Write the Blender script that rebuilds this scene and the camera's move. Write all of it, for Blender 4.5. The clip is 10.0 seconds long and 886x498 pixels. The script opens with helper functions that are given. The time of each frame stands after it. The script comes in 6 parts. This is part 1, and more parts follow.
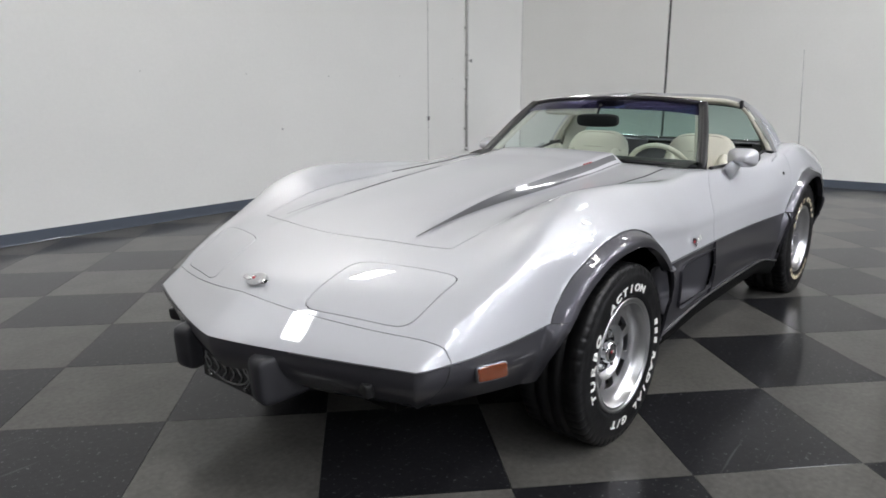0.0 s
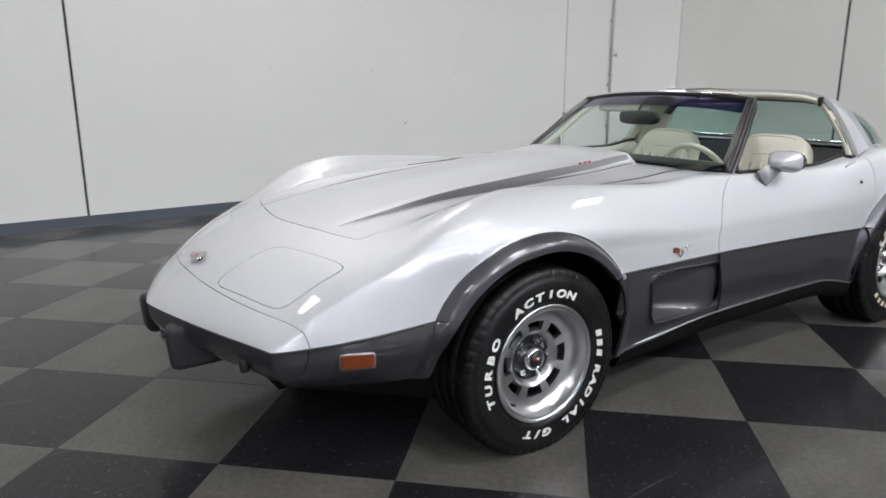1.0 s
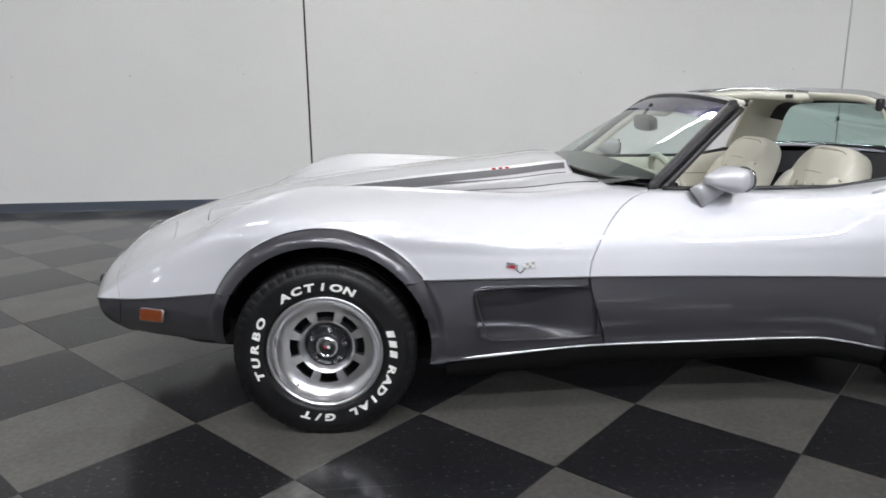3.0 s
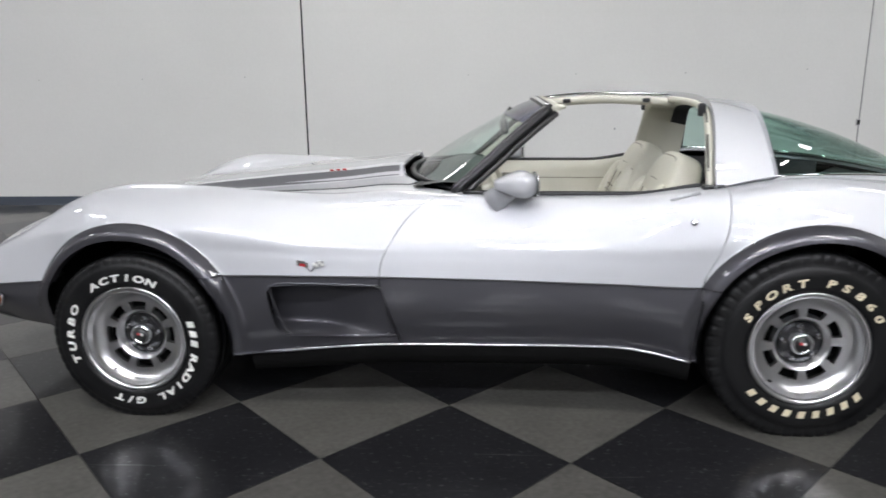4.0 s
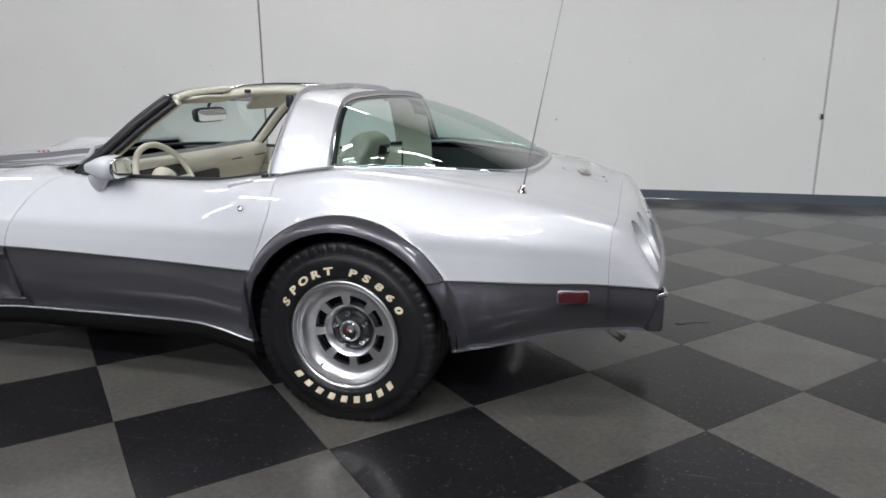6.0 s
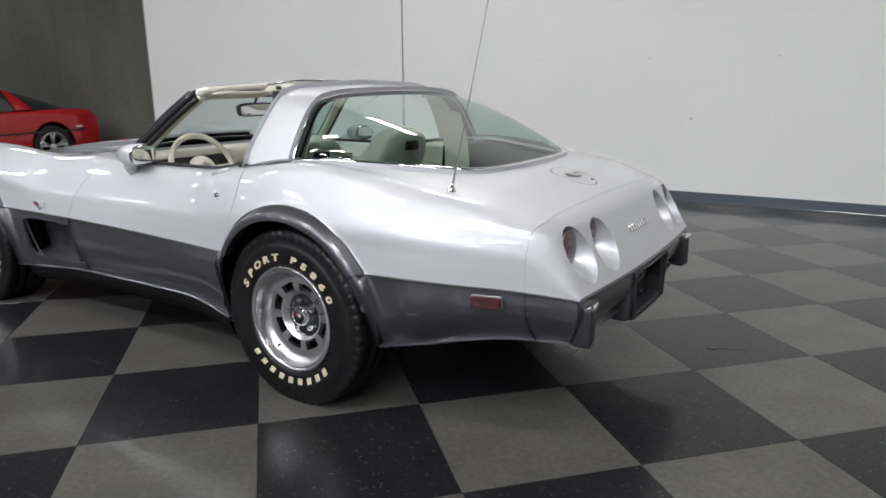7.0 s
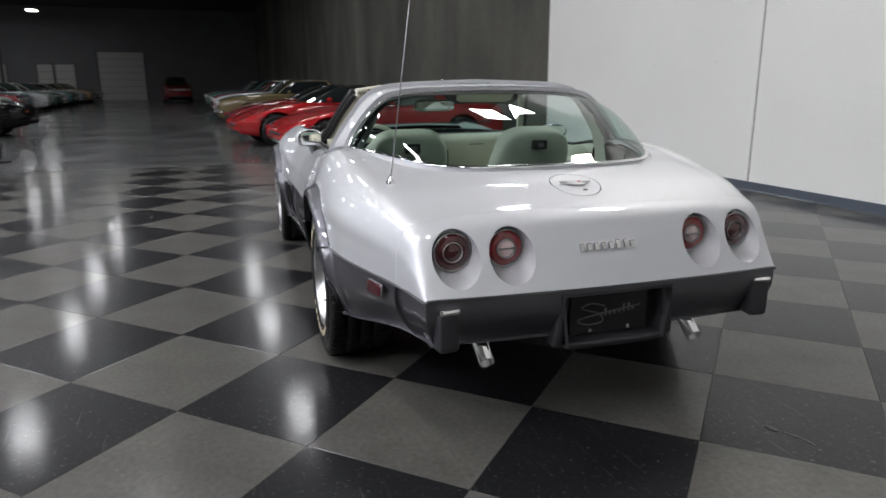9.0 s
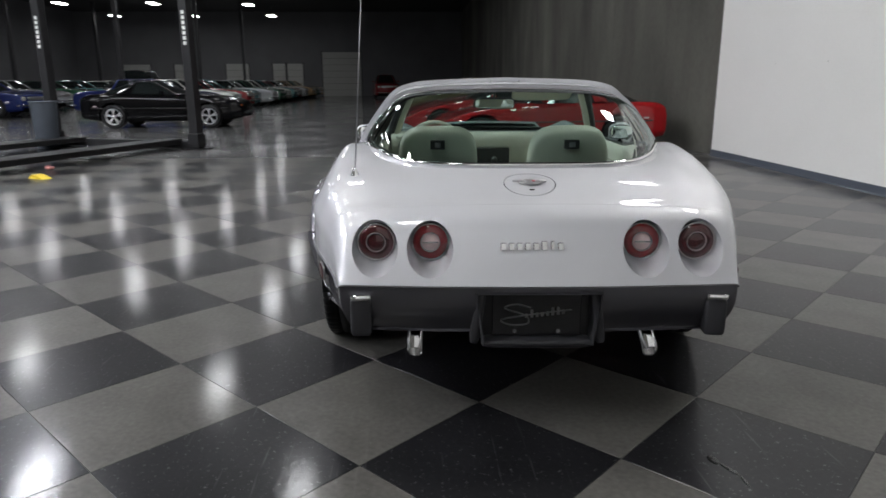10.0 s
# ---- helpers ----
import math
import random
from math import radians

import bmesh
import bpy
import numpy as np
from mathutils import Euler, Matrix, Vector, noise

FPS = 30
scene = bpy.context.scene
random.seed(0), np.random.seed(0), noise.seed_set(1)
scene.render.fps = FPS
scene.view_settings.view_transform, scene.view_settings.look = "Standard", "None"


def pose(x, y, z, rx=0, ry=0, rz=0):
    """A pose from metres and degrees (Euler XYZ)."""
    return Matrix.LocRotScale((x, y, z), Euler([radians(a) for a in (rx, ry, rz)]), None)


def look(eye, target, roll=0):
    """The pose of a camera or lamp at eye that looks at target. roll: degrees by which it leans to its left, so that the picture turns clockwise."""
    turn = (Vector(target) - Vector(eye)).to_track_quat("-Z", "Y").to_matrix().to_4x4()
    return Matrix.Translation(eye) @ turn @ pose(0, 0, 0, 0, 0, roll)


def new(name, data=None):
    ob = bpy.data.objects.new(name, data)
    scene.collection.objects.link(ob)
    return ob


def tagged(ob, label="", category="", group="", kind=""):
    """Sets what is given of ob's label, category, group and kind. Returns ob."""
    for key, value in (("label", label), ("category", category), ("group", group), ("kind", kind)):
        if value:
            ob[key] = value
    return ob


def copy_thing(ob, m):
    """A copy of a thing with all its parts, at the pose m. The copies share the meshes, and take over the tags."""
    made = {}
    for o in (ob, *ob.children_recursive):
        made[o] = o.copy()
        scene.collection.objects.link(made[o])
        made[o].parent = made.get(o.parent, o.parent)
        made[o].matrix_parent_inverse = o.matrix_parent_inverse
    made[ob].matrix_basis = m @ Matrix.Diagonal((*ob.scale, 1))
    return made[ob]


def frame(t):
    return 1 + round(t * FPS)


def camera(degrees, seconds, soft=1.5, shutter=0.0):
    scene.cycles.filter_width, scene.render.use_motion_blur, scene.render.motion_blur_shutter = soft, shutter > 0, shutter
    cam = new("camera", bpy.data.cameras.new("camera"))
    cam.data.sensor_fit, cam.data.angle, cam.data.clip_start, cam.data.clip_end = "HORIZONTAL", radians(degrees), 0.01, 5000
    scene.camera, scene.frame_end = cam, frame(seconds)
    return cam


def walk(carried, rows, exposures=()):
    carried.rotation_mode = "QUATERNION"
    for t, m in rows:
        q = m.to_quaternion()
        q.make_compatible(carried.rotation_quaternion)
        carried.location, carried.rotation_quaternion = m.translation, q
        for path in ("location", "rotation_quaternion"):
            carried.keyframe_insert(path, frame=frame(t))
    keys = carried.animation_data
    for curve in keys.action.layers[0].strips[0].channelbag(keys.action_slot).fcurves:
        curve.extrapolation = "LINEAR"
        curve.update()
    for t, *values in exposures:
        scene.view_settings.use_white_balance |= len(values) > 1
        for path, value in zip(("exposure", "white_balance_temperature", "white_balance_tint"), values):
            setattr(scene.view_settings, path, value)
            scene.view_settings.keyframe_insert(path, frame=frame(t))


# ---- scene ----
cam = camera(66.6, 10.0, soft=1.6, shutter=0.3)
PATH = [
    (0, (-3.465, -1.676, 1.223), (-1.140, 0.099, 0.556), -0.10),
    (0.5, (-3.153, -2.019, 1.219), (-1.116, 0.076, 0.543), -0.01),
    (1, (-2.822, -2.337, 1.218), (-1.098, 0.021, 0.535), -0.02),
    (1.5, (-2.444, -2.617, 1.212), (-1.086, -0.029, 0.534), -0.14),
    (2, (-2.017, -2.847, 1.223), (-1.022, -0.099, 0.542), -0.20),
    (3.3, (-0.748, -3.173, 1.220), (-0.656, -0.250, 0.552), -0.46),
    (3.5, (-0.533, -3.195, 1.220), (-0.525, -0.270, 0.552), -0.38),
    (4, (0.005, -3.232, 1.224), (-0.110, -0.308, 0.560), -0.52),
    (4.5, (0.535, -3.234, 1.218), (0.401, -0.312, 0.554), -0.20),
    (5, (1.045, -3.224, 1.237), (0.891, -0.311, 0.534), -0.27),
    (5.5, (1.569, -3.177, 1.235), (1.316, -0.275, 0.518), -0.14),
    (6, (2.060, -3.120, 1.230), (1.428, -0.276, 0.517), -0.09),
    (6.2, (2.250, -3.074, 1.232), (1.439, -0.277, 0.514), -0.10),
    (7.3, (3.178, -2.627, 1.217), (1.477, -0.263, 0.497), -0.32),
    (7.5, (3.330, -2.530, 1.225), (1.463, -0.296, 0.501), -0.27),
    (8, (3.685, -2.207, 1.225), (1.451, -0.341, 0.501), -0.51),
    (8.5, (3.967, -1.860, 1.207), (1.454, -0.384, 0.496), -0.34),
    (9, (4.213, -1.440, 1.214), (1.478, -0.436, 0.500), -0.30),
    (9.5, (4.379, -1.021, 1.212), (1.521, -0.457, 0.496), -0.07),
    (10, (4.492, -0.559, 1.214), (1.584, -0.409, 0.493), -0.24),
]
walk(cam, [(t, look(eye, target, roll)) for t, eye, target, roll in PATH])

# ---- world and exposure ----
scene.view_settings.exposure = 0.12
world = bpy.data.worlds.new("world")
scene.world = world
world.use_nodes = True
world.node_tree.nodes["Background"].inputs["Color"].default_value = (0.5, 0.53, 0.6, 1)
world.node_tree.nodes["Background"].inputs["Strength"].default_value = 0.035
BAY_GLOW = 32.0      # warehouse high-bay lamps, one of them added fill
BOOTH_GLOW = 66.0    # lamps over the bright corner, one of them added fill
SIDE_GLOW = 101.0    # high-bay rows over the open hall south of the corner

# ---- materials ----
def material(name, color, rough=0.5, metal=0.0, mottle=0.0, scale=6.0, fine=0.0, fine_scale=120.0, bump=0.0,
             coat=0.0, coat_rough=0.03, rand=0.0, emit=0.0, spec=0.5, rough_var=0.0):
    """A surface: base colour with blotches at two sizes, relief, optional clear coat and change from piece to piece."""
    m = bpy.data.materials.new(name)
    m.use_nodes = True
    nt = m.node_tree
    b = nt.nodes["Principled BSDF"]
    b.inputs["Base Color"].default_value = (*color, 1)
    b.inputs["Roughness"].default_value = rough
    b.inputs["Metallic"].default_value = metal
    b.inputs["Coat Weight"].default_value = coat
    b.inputs["Coat Roughness"].default_value = coat_rough
    b.inputs["Specular IOR Level"].default_value = spec
    tc = nt.nodes.new("ShaderNodeTexCoord")
    col = None

    def mul(a, fac_socket, lo, hi):
        r = nt.nodes.new("ShaderNodeMapRange")
        r.inputs["To Min"].default_value, r.inputs["To Max"].default_value = lo, hi
        nt.links.new(fac_socket, r.inputs["Value"])
        x = nt.nodes.new("ShaderNodeVectorMath")
        x.operation = "SCALE"
        if a is None:
            x.inputs[0].default_value = color
        else:
            nt.links.new(a, x.inputs[0])
        nt.links.new(r.outputs[0], x.inputs["Scale"])
        return x.outputs[0]

    n1 = n2 = None
    if mottle or rough_var:
        n1 = nt.nodes.new("ShaderNodeTexNoise")
        n1.inputs["Scale"].default_value, n1.inputs["Detail"].default_value = scale, 5
        nt.links.new(tc.outputs["Object"], n1.inputs["Vector"])
    if mottle:
        col = mul(col, n1.outputs["Fac"], 1 - 2 * mottle, 1 + 2 * mottle)
    if rough_var:
        r = nt.nodes.new("ShaderNodeMapRange")
        r.inputs["From Min"].default_value, r.inputs["From Max"].default_value = 0.3, 0.7
        r.inputs["To Min"].default_value, r.inputs["To Max"].default_value = max(0.0, rough - rough_var), rough + rough_var
        nt.links.new(n1.outputs["Fac"], r.inputs["Value"])
        nt.links.new(r.outputs[0], b.inputs["Roughness"])
    if fine or bump:
        n2 = nt.nodes.new("ShaderNodeTexNoise")
        n2.inputs["Scale"].default_value, n2.inputs["Detail"].default_value = fine_scale, 3
        nt.links.new(tc.outputs["Object"], n2.inputs["Vector"])
    if fine:
        col = mul(col, n2.outputs["Fac"], 1 - 2 * fine, 1 + 2 * fine)
    if rand:
        oi = nt.nodes.new("ShaderNodeObjectInfo")
        col = mul(col, oi.outputs["Random"], 1 - rand, 1 + rand)
    if col is not None:
        nt.links.new(col, b.inputs["Base Color"])
    if bump:
        bp = nt.nodes.new("ShaderNodeBump")
        bp.inputs["Strength"].default_value, bp.inputs["Distance"].default_value = bump, 0.004
        nt.links.new(n2.outputs["Fac"], bp.inputs["Height"])
        nt.links.new(bp.outputs[0], b.inputs["Normal"])
    if emit:
        b.inputs["Emission Color"].default_value = (*color, 1)
        b.inputs["Emission Strength"].default_value = emit
    return m


def tile_material(name, color, fleck, rough, coat_rough=0.08):
    """Vinyl floor tile: marbled ground, pale flecks and scuffs, polished with slight waves."""
    m = material(name, color, rough=rough, mottle=0.22, scale=4.0, fine=0.2, fine_scale=45, rand=0.09, rough_var=0.0, spec=0.20)
    nt = m.node_tree
    b = nt.nodes["Principled BSDF"]
    b.inputs["IOR"].default_value = 1.34
    b.inputs["Coat Weight"].default_value, b.inputs["Coat IOR"].default_value = 0.41, 1.33
    b.inputs["Coat Roughness"].default_value = coat_rough
    src = b.inputs["Base Color"].links[0].from_socket
    geo = nt.nodes.new("ShaderNodeNewGeometry")
    v = nt.nodes.new("ShaderNodeTexNoise")
    v.inputs["Scale"].default_value, v.inputs["Detail"].default_value, v.inputs["Roughness"].default_value = 52, 5, 0.68
    nt.links.new(geo.outputs["Position"], v.inputs["Vector"])
    r = nt.nodes.new("ShaderNodeMapRange")
    r.inputs["From Min"].default_value, r.inputs["From Max"].default_value = 0.595, 0.68
    r.inputs["To Max"].default_value = 0.5
    nt.links.new(v.outputs["Fac"], r.inputs["Value"])
    # fine scratches running two ways
    fac = r.outputs[0]
    for turn, where in ((0.6, 31.0), (2.1, 7.0)):
        mp = nt.nodes.new("ShaderNodeMapping")
        mp.inputs["Rotation"].default_value = (0, 0, turn)
        mp.inputs["Location"].default_value = (where, where, 0)
        mp.inputs["Scale"].default_value = (1.3, 26.0, 1.0)
        nt.links.new(geo.outputs["Position"], mp.inputs["Vector"])
        sn = nt.nodes.new("ShaderNodeTexNoise")
        sn.inputs["Scale"].default_value, sn.inputs["Detail"].default_value = 1.6, 2
        nt.links.new(mp.outputs[0], sn.inputs["Vector"])
        sr = nt.nodes.new("ShaderNodeMapRange")
        sr.inputs["From Min"].default_value, sr.inputs["From Max"].default_value = 0.69, 0.78
        sr.inputs["To Max"].default_value = 0.25
        nt.links.new(sn.outputs["Fac"], sr.inputs["Value"])
        am = nt.nodes.new("ShaderNodeMath")
        am.operation = "MAXIMUM"
        nt.links.new(fac, am.inputs[0])
        nt.links.new(sr.outputs[0], am.inputs[1])
        fac = am.outputs[0]
    mix = nt.nodes.new("ShaderNodeMix")
    mix.data_type = "RGBA"
    mix.inputs["B"].default_value = (*fleck, 1)
    nt.links.new(fac, mix.inputs["Factor"])
    nt.links.new(src, mix.inputs["A"])
    nt.links.new(mix.outputs["Result"], b.inputs["Base Color"])
    w = nt.nodes.new("ShaderNodeTexNoise")
    w.inputs["Scale"].default_value, w.inputs["Detail"].default_value = 3.5, 4
    nt.links.new(geo.outputs["Position"], w.inputs["Vector"])
    bp = nt.nodes.new("ShaderNodeBump")
    bp.inputs["Strength"].default_value, bp.inputs["Distance"].default_value = 0.03, 0.02
    nt.links.new(w.outputs["Fac"], bp.inputs["Height"])
    g = nt.nodes.new("ShaderNodeTexNoise")
    g.inputs["Scale"].default_value, g.inputs["Detail"].default_value, g.inputs["Roughness"].default_value = 28, 5, 0.65
    nt.links.new(geo.outputs["Position"], g.inputs["Vector"])
    bq = nt.nodes.new("ShaderNodeBump")
    bq.inputs["Strength"].default_value, bq.inputs["Distance"].default_value = 0.03, 0.01
    nt.links.new(g.outputs["Fac"], bq.inputs["Height"])
    nt.links.new(bp.outputs[0], bq.inputs["Normal"])
    # ripples left by the buffing pad, short across and long along
    mp = nt.nodes.new("ShaderNodeMapping")
    mp.inputs["Rotation"].default_value = (0, 0, 0.35)
    mp.inputs["Scale"].default_value = (3.0, 1.0, 1.0)
    nt.links.new(geo.outputs["Position"], mp.inputs["Vector"])
    rp = nt.nodes.new("ShaderNodeTexNoise")
    rp.inputs["Scale"].default_value, rp.inputs["Detail"].default_value, rp.inputs["Distortion"].default_value = 26, 3, 0.6
    nt.links.new(mp.outputs[0], rp.inputs["Vector"])
    br = nt.nodes.new("ShaderNodeBump")
    br.inputs["Strength"].default_value, br.inputs["Distance"].default_value = 0.05, 0.006
    nt.links.new(rp.outputs["Fac"], br.inputs["Height"])
    nt.links.new(bq.outputs[0], br.inputs["Normal"])
    nt.links.new(bq.outputs[0], b.inputs["Normal"])
    nt.links.new(br.outputs[0], b.inputs["Coat Normal"])
    return m


TILE_BLACK = tile_material("black_vinyl", (0.012, 0.012, 0.0135), (0.17, 0.17, 0.175), 0.3)
TILE_GREY = tile_material("grey_vinyl", (0.080, 0.077, 0.071), (0.135, 0.135, 0.125), 0.34)
GROUT = material("floor_joint", (0.03, 0.03, 0.03), 0.7, mottle=0.1)
SLAB = material("polished_concrete", (0.11, 0.11, 0.11), 0.16, mottle=0.12, scale=0.7, fine=0.05, rough_var=0.06)
WALL = material("white_wall_paint", (0.80, 0.797, 0.775), 0.55, mottle=0.025, scale=0.8, fine=0.015, fine_scale=30, bump=0.06)
CONCRETE = material("bare_concrete", (0.088, 0.086, 0.074), 0.85, mottle=0.16, scale=0.6, fine=0.1, fine_scale=9, bump=0.3)
# long run-down stains on the concrete
nt = CONCRETE.node_tree
shade = nt.nodes["Principled BSDF"]
old = shade.inputs["Base Color"].links[0].from_socket
tc, mp, ns, rg_, mx = (nt.nodes.new(k) for k in ("ShaderNodeTexCoord", "ShaderNodeMapping", "ShaderNodeTexNoise", "ShaderNodeMapRange", "ShaderNodeVectorMath"))
mp.inputs["Scale"].default_value = (0.35, 0.35, 0.12)
ns.inputs["Scale"].default_value, ns.inputs["Detail"].default_value = 1.7, 3
rg_.inputs["From Min"].default_value, rg_.inputs["From Max"].default_value = 0.3, 0.7
rg_.inputs["To Min"].default_value, rg_.inputs["To Max"].default_value = 0.5, 1.5
mx.operation = "SCALE"
nt.links.new(tc.outputs["Object"], mp.inputs["Vector"])
nt.links.new(mp.outputs[0], ns.inputs["Vector"])
nt.links.new(ns.outputs["Fac"], rg_.inputs["Value"])
nt.links.new(old, mx.inputs[0])
nt.links.new(rg_.outputs[0], mx.inputs["Scale"])
nt.links.new(mx.outputs[0], shade.inputs["Base Color"])
DARKWALL = material("dark_block_wall", (0.112, 0.112, 0.118), 0.85, mottle=0.12, scale=0.5, bump=0.2)
BLACKDECK = material("black_ceiling", (0.045, 0.045, 0.048), 0.9, mottle=0.1)
BASE = material("blue_grey_baseboard", (0.085, 0.1, 0.125), 0.35, mottle=0.06, scale=3, bump=0.05)
BASE_GLOSS = material("glossy_cove", (0.12, 0.135, 0.16), 0.12, mottle=0.06, scale=3)
SEALANT = material("dark_sealant", (0.03, 0.03, 0.03), 0.8)
PALE_SEALANT = material("pale_sealant", (0.36, 0.36, 0.355), 0.6)
PIPE_PAINT = material("painted_conduit", (0.6, 0.6, 0.58), 0.4, mottle=0.03)
PILLAR_METAL = material("satin_grey_moulding", (0.05, 0.048, 0.052), 0.33, metal=0.6, mottle=0.1, scale=30)
STEEL_DARK = material("dark_steel", (0.014, 0.014, 0.015), 0.5, spec=0.25, mottle=0.15)
LAMP_BAY = material("lamp_diffuser", (0.96, 0.975, 1.0), 0.5, emit=BAY_GLOW)
LAMP_BOOTH = material("booth_diffuser", (1.0, 0.99, 0.96), 0.5, emit=BOOTH_GLOW)
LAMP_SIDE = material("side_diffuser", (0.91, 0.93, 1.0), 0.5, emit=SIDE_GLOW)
LAMP_BODY = material("lamp_housing", (0.5, 0.5, 0.5), 0.5)
DOORMETAL = material("roll_door_paint", (0.34, 0.34, 0.32), 0.6, mottle=0.05)

SILVER = material("silver_paint", (0.575, 0.58, 0.608), 0.52, metal=0.36, fine=0.02, fine_scale=900, coat=1.0, coat_rough=0.02)
GREY_PAINT = material("charcoal_paint", (0.100, 0.098, 0.112), 0.46, metal=0.80, fine=0.03, fine_scale=900, coat=1.0, coat_rough=0.06)
DARK_BUMPER = material("dark_bumper_rubber", (0.030, 0.030, 0.034), 0.42, mottle=0.08, scale=20, spec=0.35)
# charcoal made darker, so the shade inside the side vents is in the colour
VENT_SHADED = material("shaded_charcoal_satin", (0.060, 0.059, 0.068), 0.5, metal=0.5, coat=0.4, coat_rough=0.1)
STRIPE = material("charcoal_stripe", (0.16, 0.16, 0.17), 0.35, metal=0.4, coat=0.8)
PIN = material("pinstripe", (0.05, 0.05, 0.055), 0.4)
CHROME = material("chrome", (0.85, 0.85, 0.86), 0.07, metal=1.0, rough_var=0.03, scale=20)
ALU = material("machined_aluminium", (0.66, 0.66, 0.67), 0.28, metal=1.0, fine=0.02, fine_scale=200)
HUB_GREY = material("dark_hub_metal", (0.045, 0.045, 0.048), 0.25, metal=0.7, mottle=0.15, scale=40)
NAME_METAL = material("dull_chrome", (0.45, 0.45, 0.46), 0.34, metal=0.8, mottle=0.1, scale=60)
ALU_DARK = material("grey_cast_aluminium", (0.30, 0.30, 0.31), 0.4, metal=0.8, mottle=0.08, scale=30)
RUBBER = material("tyre_rubber", (0.0065, 0.0065, 0.007), 0.4, spec=0.28, mottle=0.15, scale=14, fine=0.1, fine_scale=90, bump=0.15, rough_var=0.1)
LETTER_WHITE = material("white_tyre_letter", (0.75, 0.75, 0.72), 0.6, mottle=0.08, scale=30)
LETTER_CREAM = material("cream_tyre_letter", (0.62, 0.55, 0.40), 0.6, mottle=0.12, scale=30)
BLACK_TRIM = material("black_trim", (0.014, 0.014, 0.015), 0.35, mottle=0.1, scale=20)
UNDER = material("underbody_black", (0.006, 0.006, 0.006), 0.9, mottle=0.2, spec=0.1)
CREAM = material("cream_leather", (0.62, 0.60, 0.515), 0.45, mottle=0.04, scale=9, fine=0.05, fine_scale=260, bump=0.25)
CREAM_VINYL = material("cream_vinyl", (0.60, 0.585, 0.505), 0.5, mottle=0.04, scale=7, fine=0.03, fine_scale=300, bump=0.15)
SEAM = material("stitched_seam", (0.30, 0.28, 0.23), 0.7)
CARPET_DARK = material("dark_carpet", (0.035, 0.035, 0.037), 0.95, fine=0.2, fine_scale=300, bump=0.5)
AMBER = material("amber_lens", (0.135, 0.032, 0.009), 0.12, mottle=0.1, scale=60, coat=0.6)
RED_LENS = material("red_lens", (0.16, 0.008, 0.012), 0.1, mottle=0.1, scale=50, coat=0.8)
MARKER_RED = material("dull_red_lens", (0.050, 0.006, 0.010), 0.2, mottle=0.15, scale=50, coat=0.3)
RED_DARK = material("dark_red_lens", (0.055, 0.006, 0.009), 0.1, coat=0.8)
CLEAR_LENS = material("clear_lens", (0.55, 0.42, 0.42), 0.15, mottle=0.15, scale=40, coat=0.8)
RED_BADGE = material("red_badge", (0.45, 0.02, 0.03), 0.3, coat=0.5)
PLATE_BLACK = material("black_plate", (0.01, 0.01, 0.011), 0.25)
PLATE_MARK = material("grey_script", (0.14, 0.14, 0.14), 0.4)
MIRROR = material("mirror_glass", (0.85, 0.87, 0.86), 0.02, metal=1.0)


def glass_material(name, tint, gloss=1.0):
    m = bpy.data.materials.new(name)
    m.use_nodes = True
    nt = m.node_tree
    nt.nodes.remove(nt.nodes["Principled BSDF"])
    out = nt.nodes["Material Output"]
    tr, gl, mix, fr, pw, ad = (nt.nodes.new(k) for k in ("ShaderNodeBsdfTransparent", "ShaderNodeBsdfGlossy", "ShaderNodeMixShader", "ShaderNodeLayerWeight", "ShaderNodeMath", "ShaderNodeMath"))
    tr.inputs["Color"].default_value = (*tint, 1)
    gl.inputs["Roughness"].default_value = 0.01
    gl.inputs["Color"].default_value = (gloss, gloss, gloss, 1)
    fr.inputs["Blend"].default_value = 0.5
    pw.operation, ad.operation = "POWER", "MULTIPLY_ADD"
    pw.inputs[1].default_value = 4.0
    ad.inputs[1].default_value, ad.inputs[2].default_value = 0.72, 0.05
    nt.links.new(fr.outputs["Facing"], pw.inputs[0])
    nt.links.new(pw.outputs[0], ad.inputs[0])
    nt.links.new(ad.outputs[0], mix.inputs["Fac"])
    nt.links.new(tr.outputs[0], mix.inputs[1])
    nt.links.new(gl.outputs[0], mix.inputs[2])
    nt.links.new(mix.outputs[0], out.inputs["Surface"])
    return m


GLASS = glass_material("windscreen_glass", (0.80, 0.90, 0.87))
GLASS_GREEN = glass_material("tinted_rear_glass", (0.56, 0.72, 0.67))
GLASS_BAND = glass_material("purple_shade_band", (0.14, 0.12, 0.32))

# ---- mesh helpers ----
def part(name, bm, mat, parent=None, label="", smooth=False):
    """Links a bmesh as one mesh object, under a thing or part when given."""
    me = bpy.data.meshes.new(name)
    bm.to_mesh(me)
    bm.free()
    if mat:
        me.materials.append(mat)
    if smooth:
        me.shade_smooth()
    ob = new(name, me)
    if parent:
        ob.parent = parent
    if label:
        ob["label"] = label
    return ob


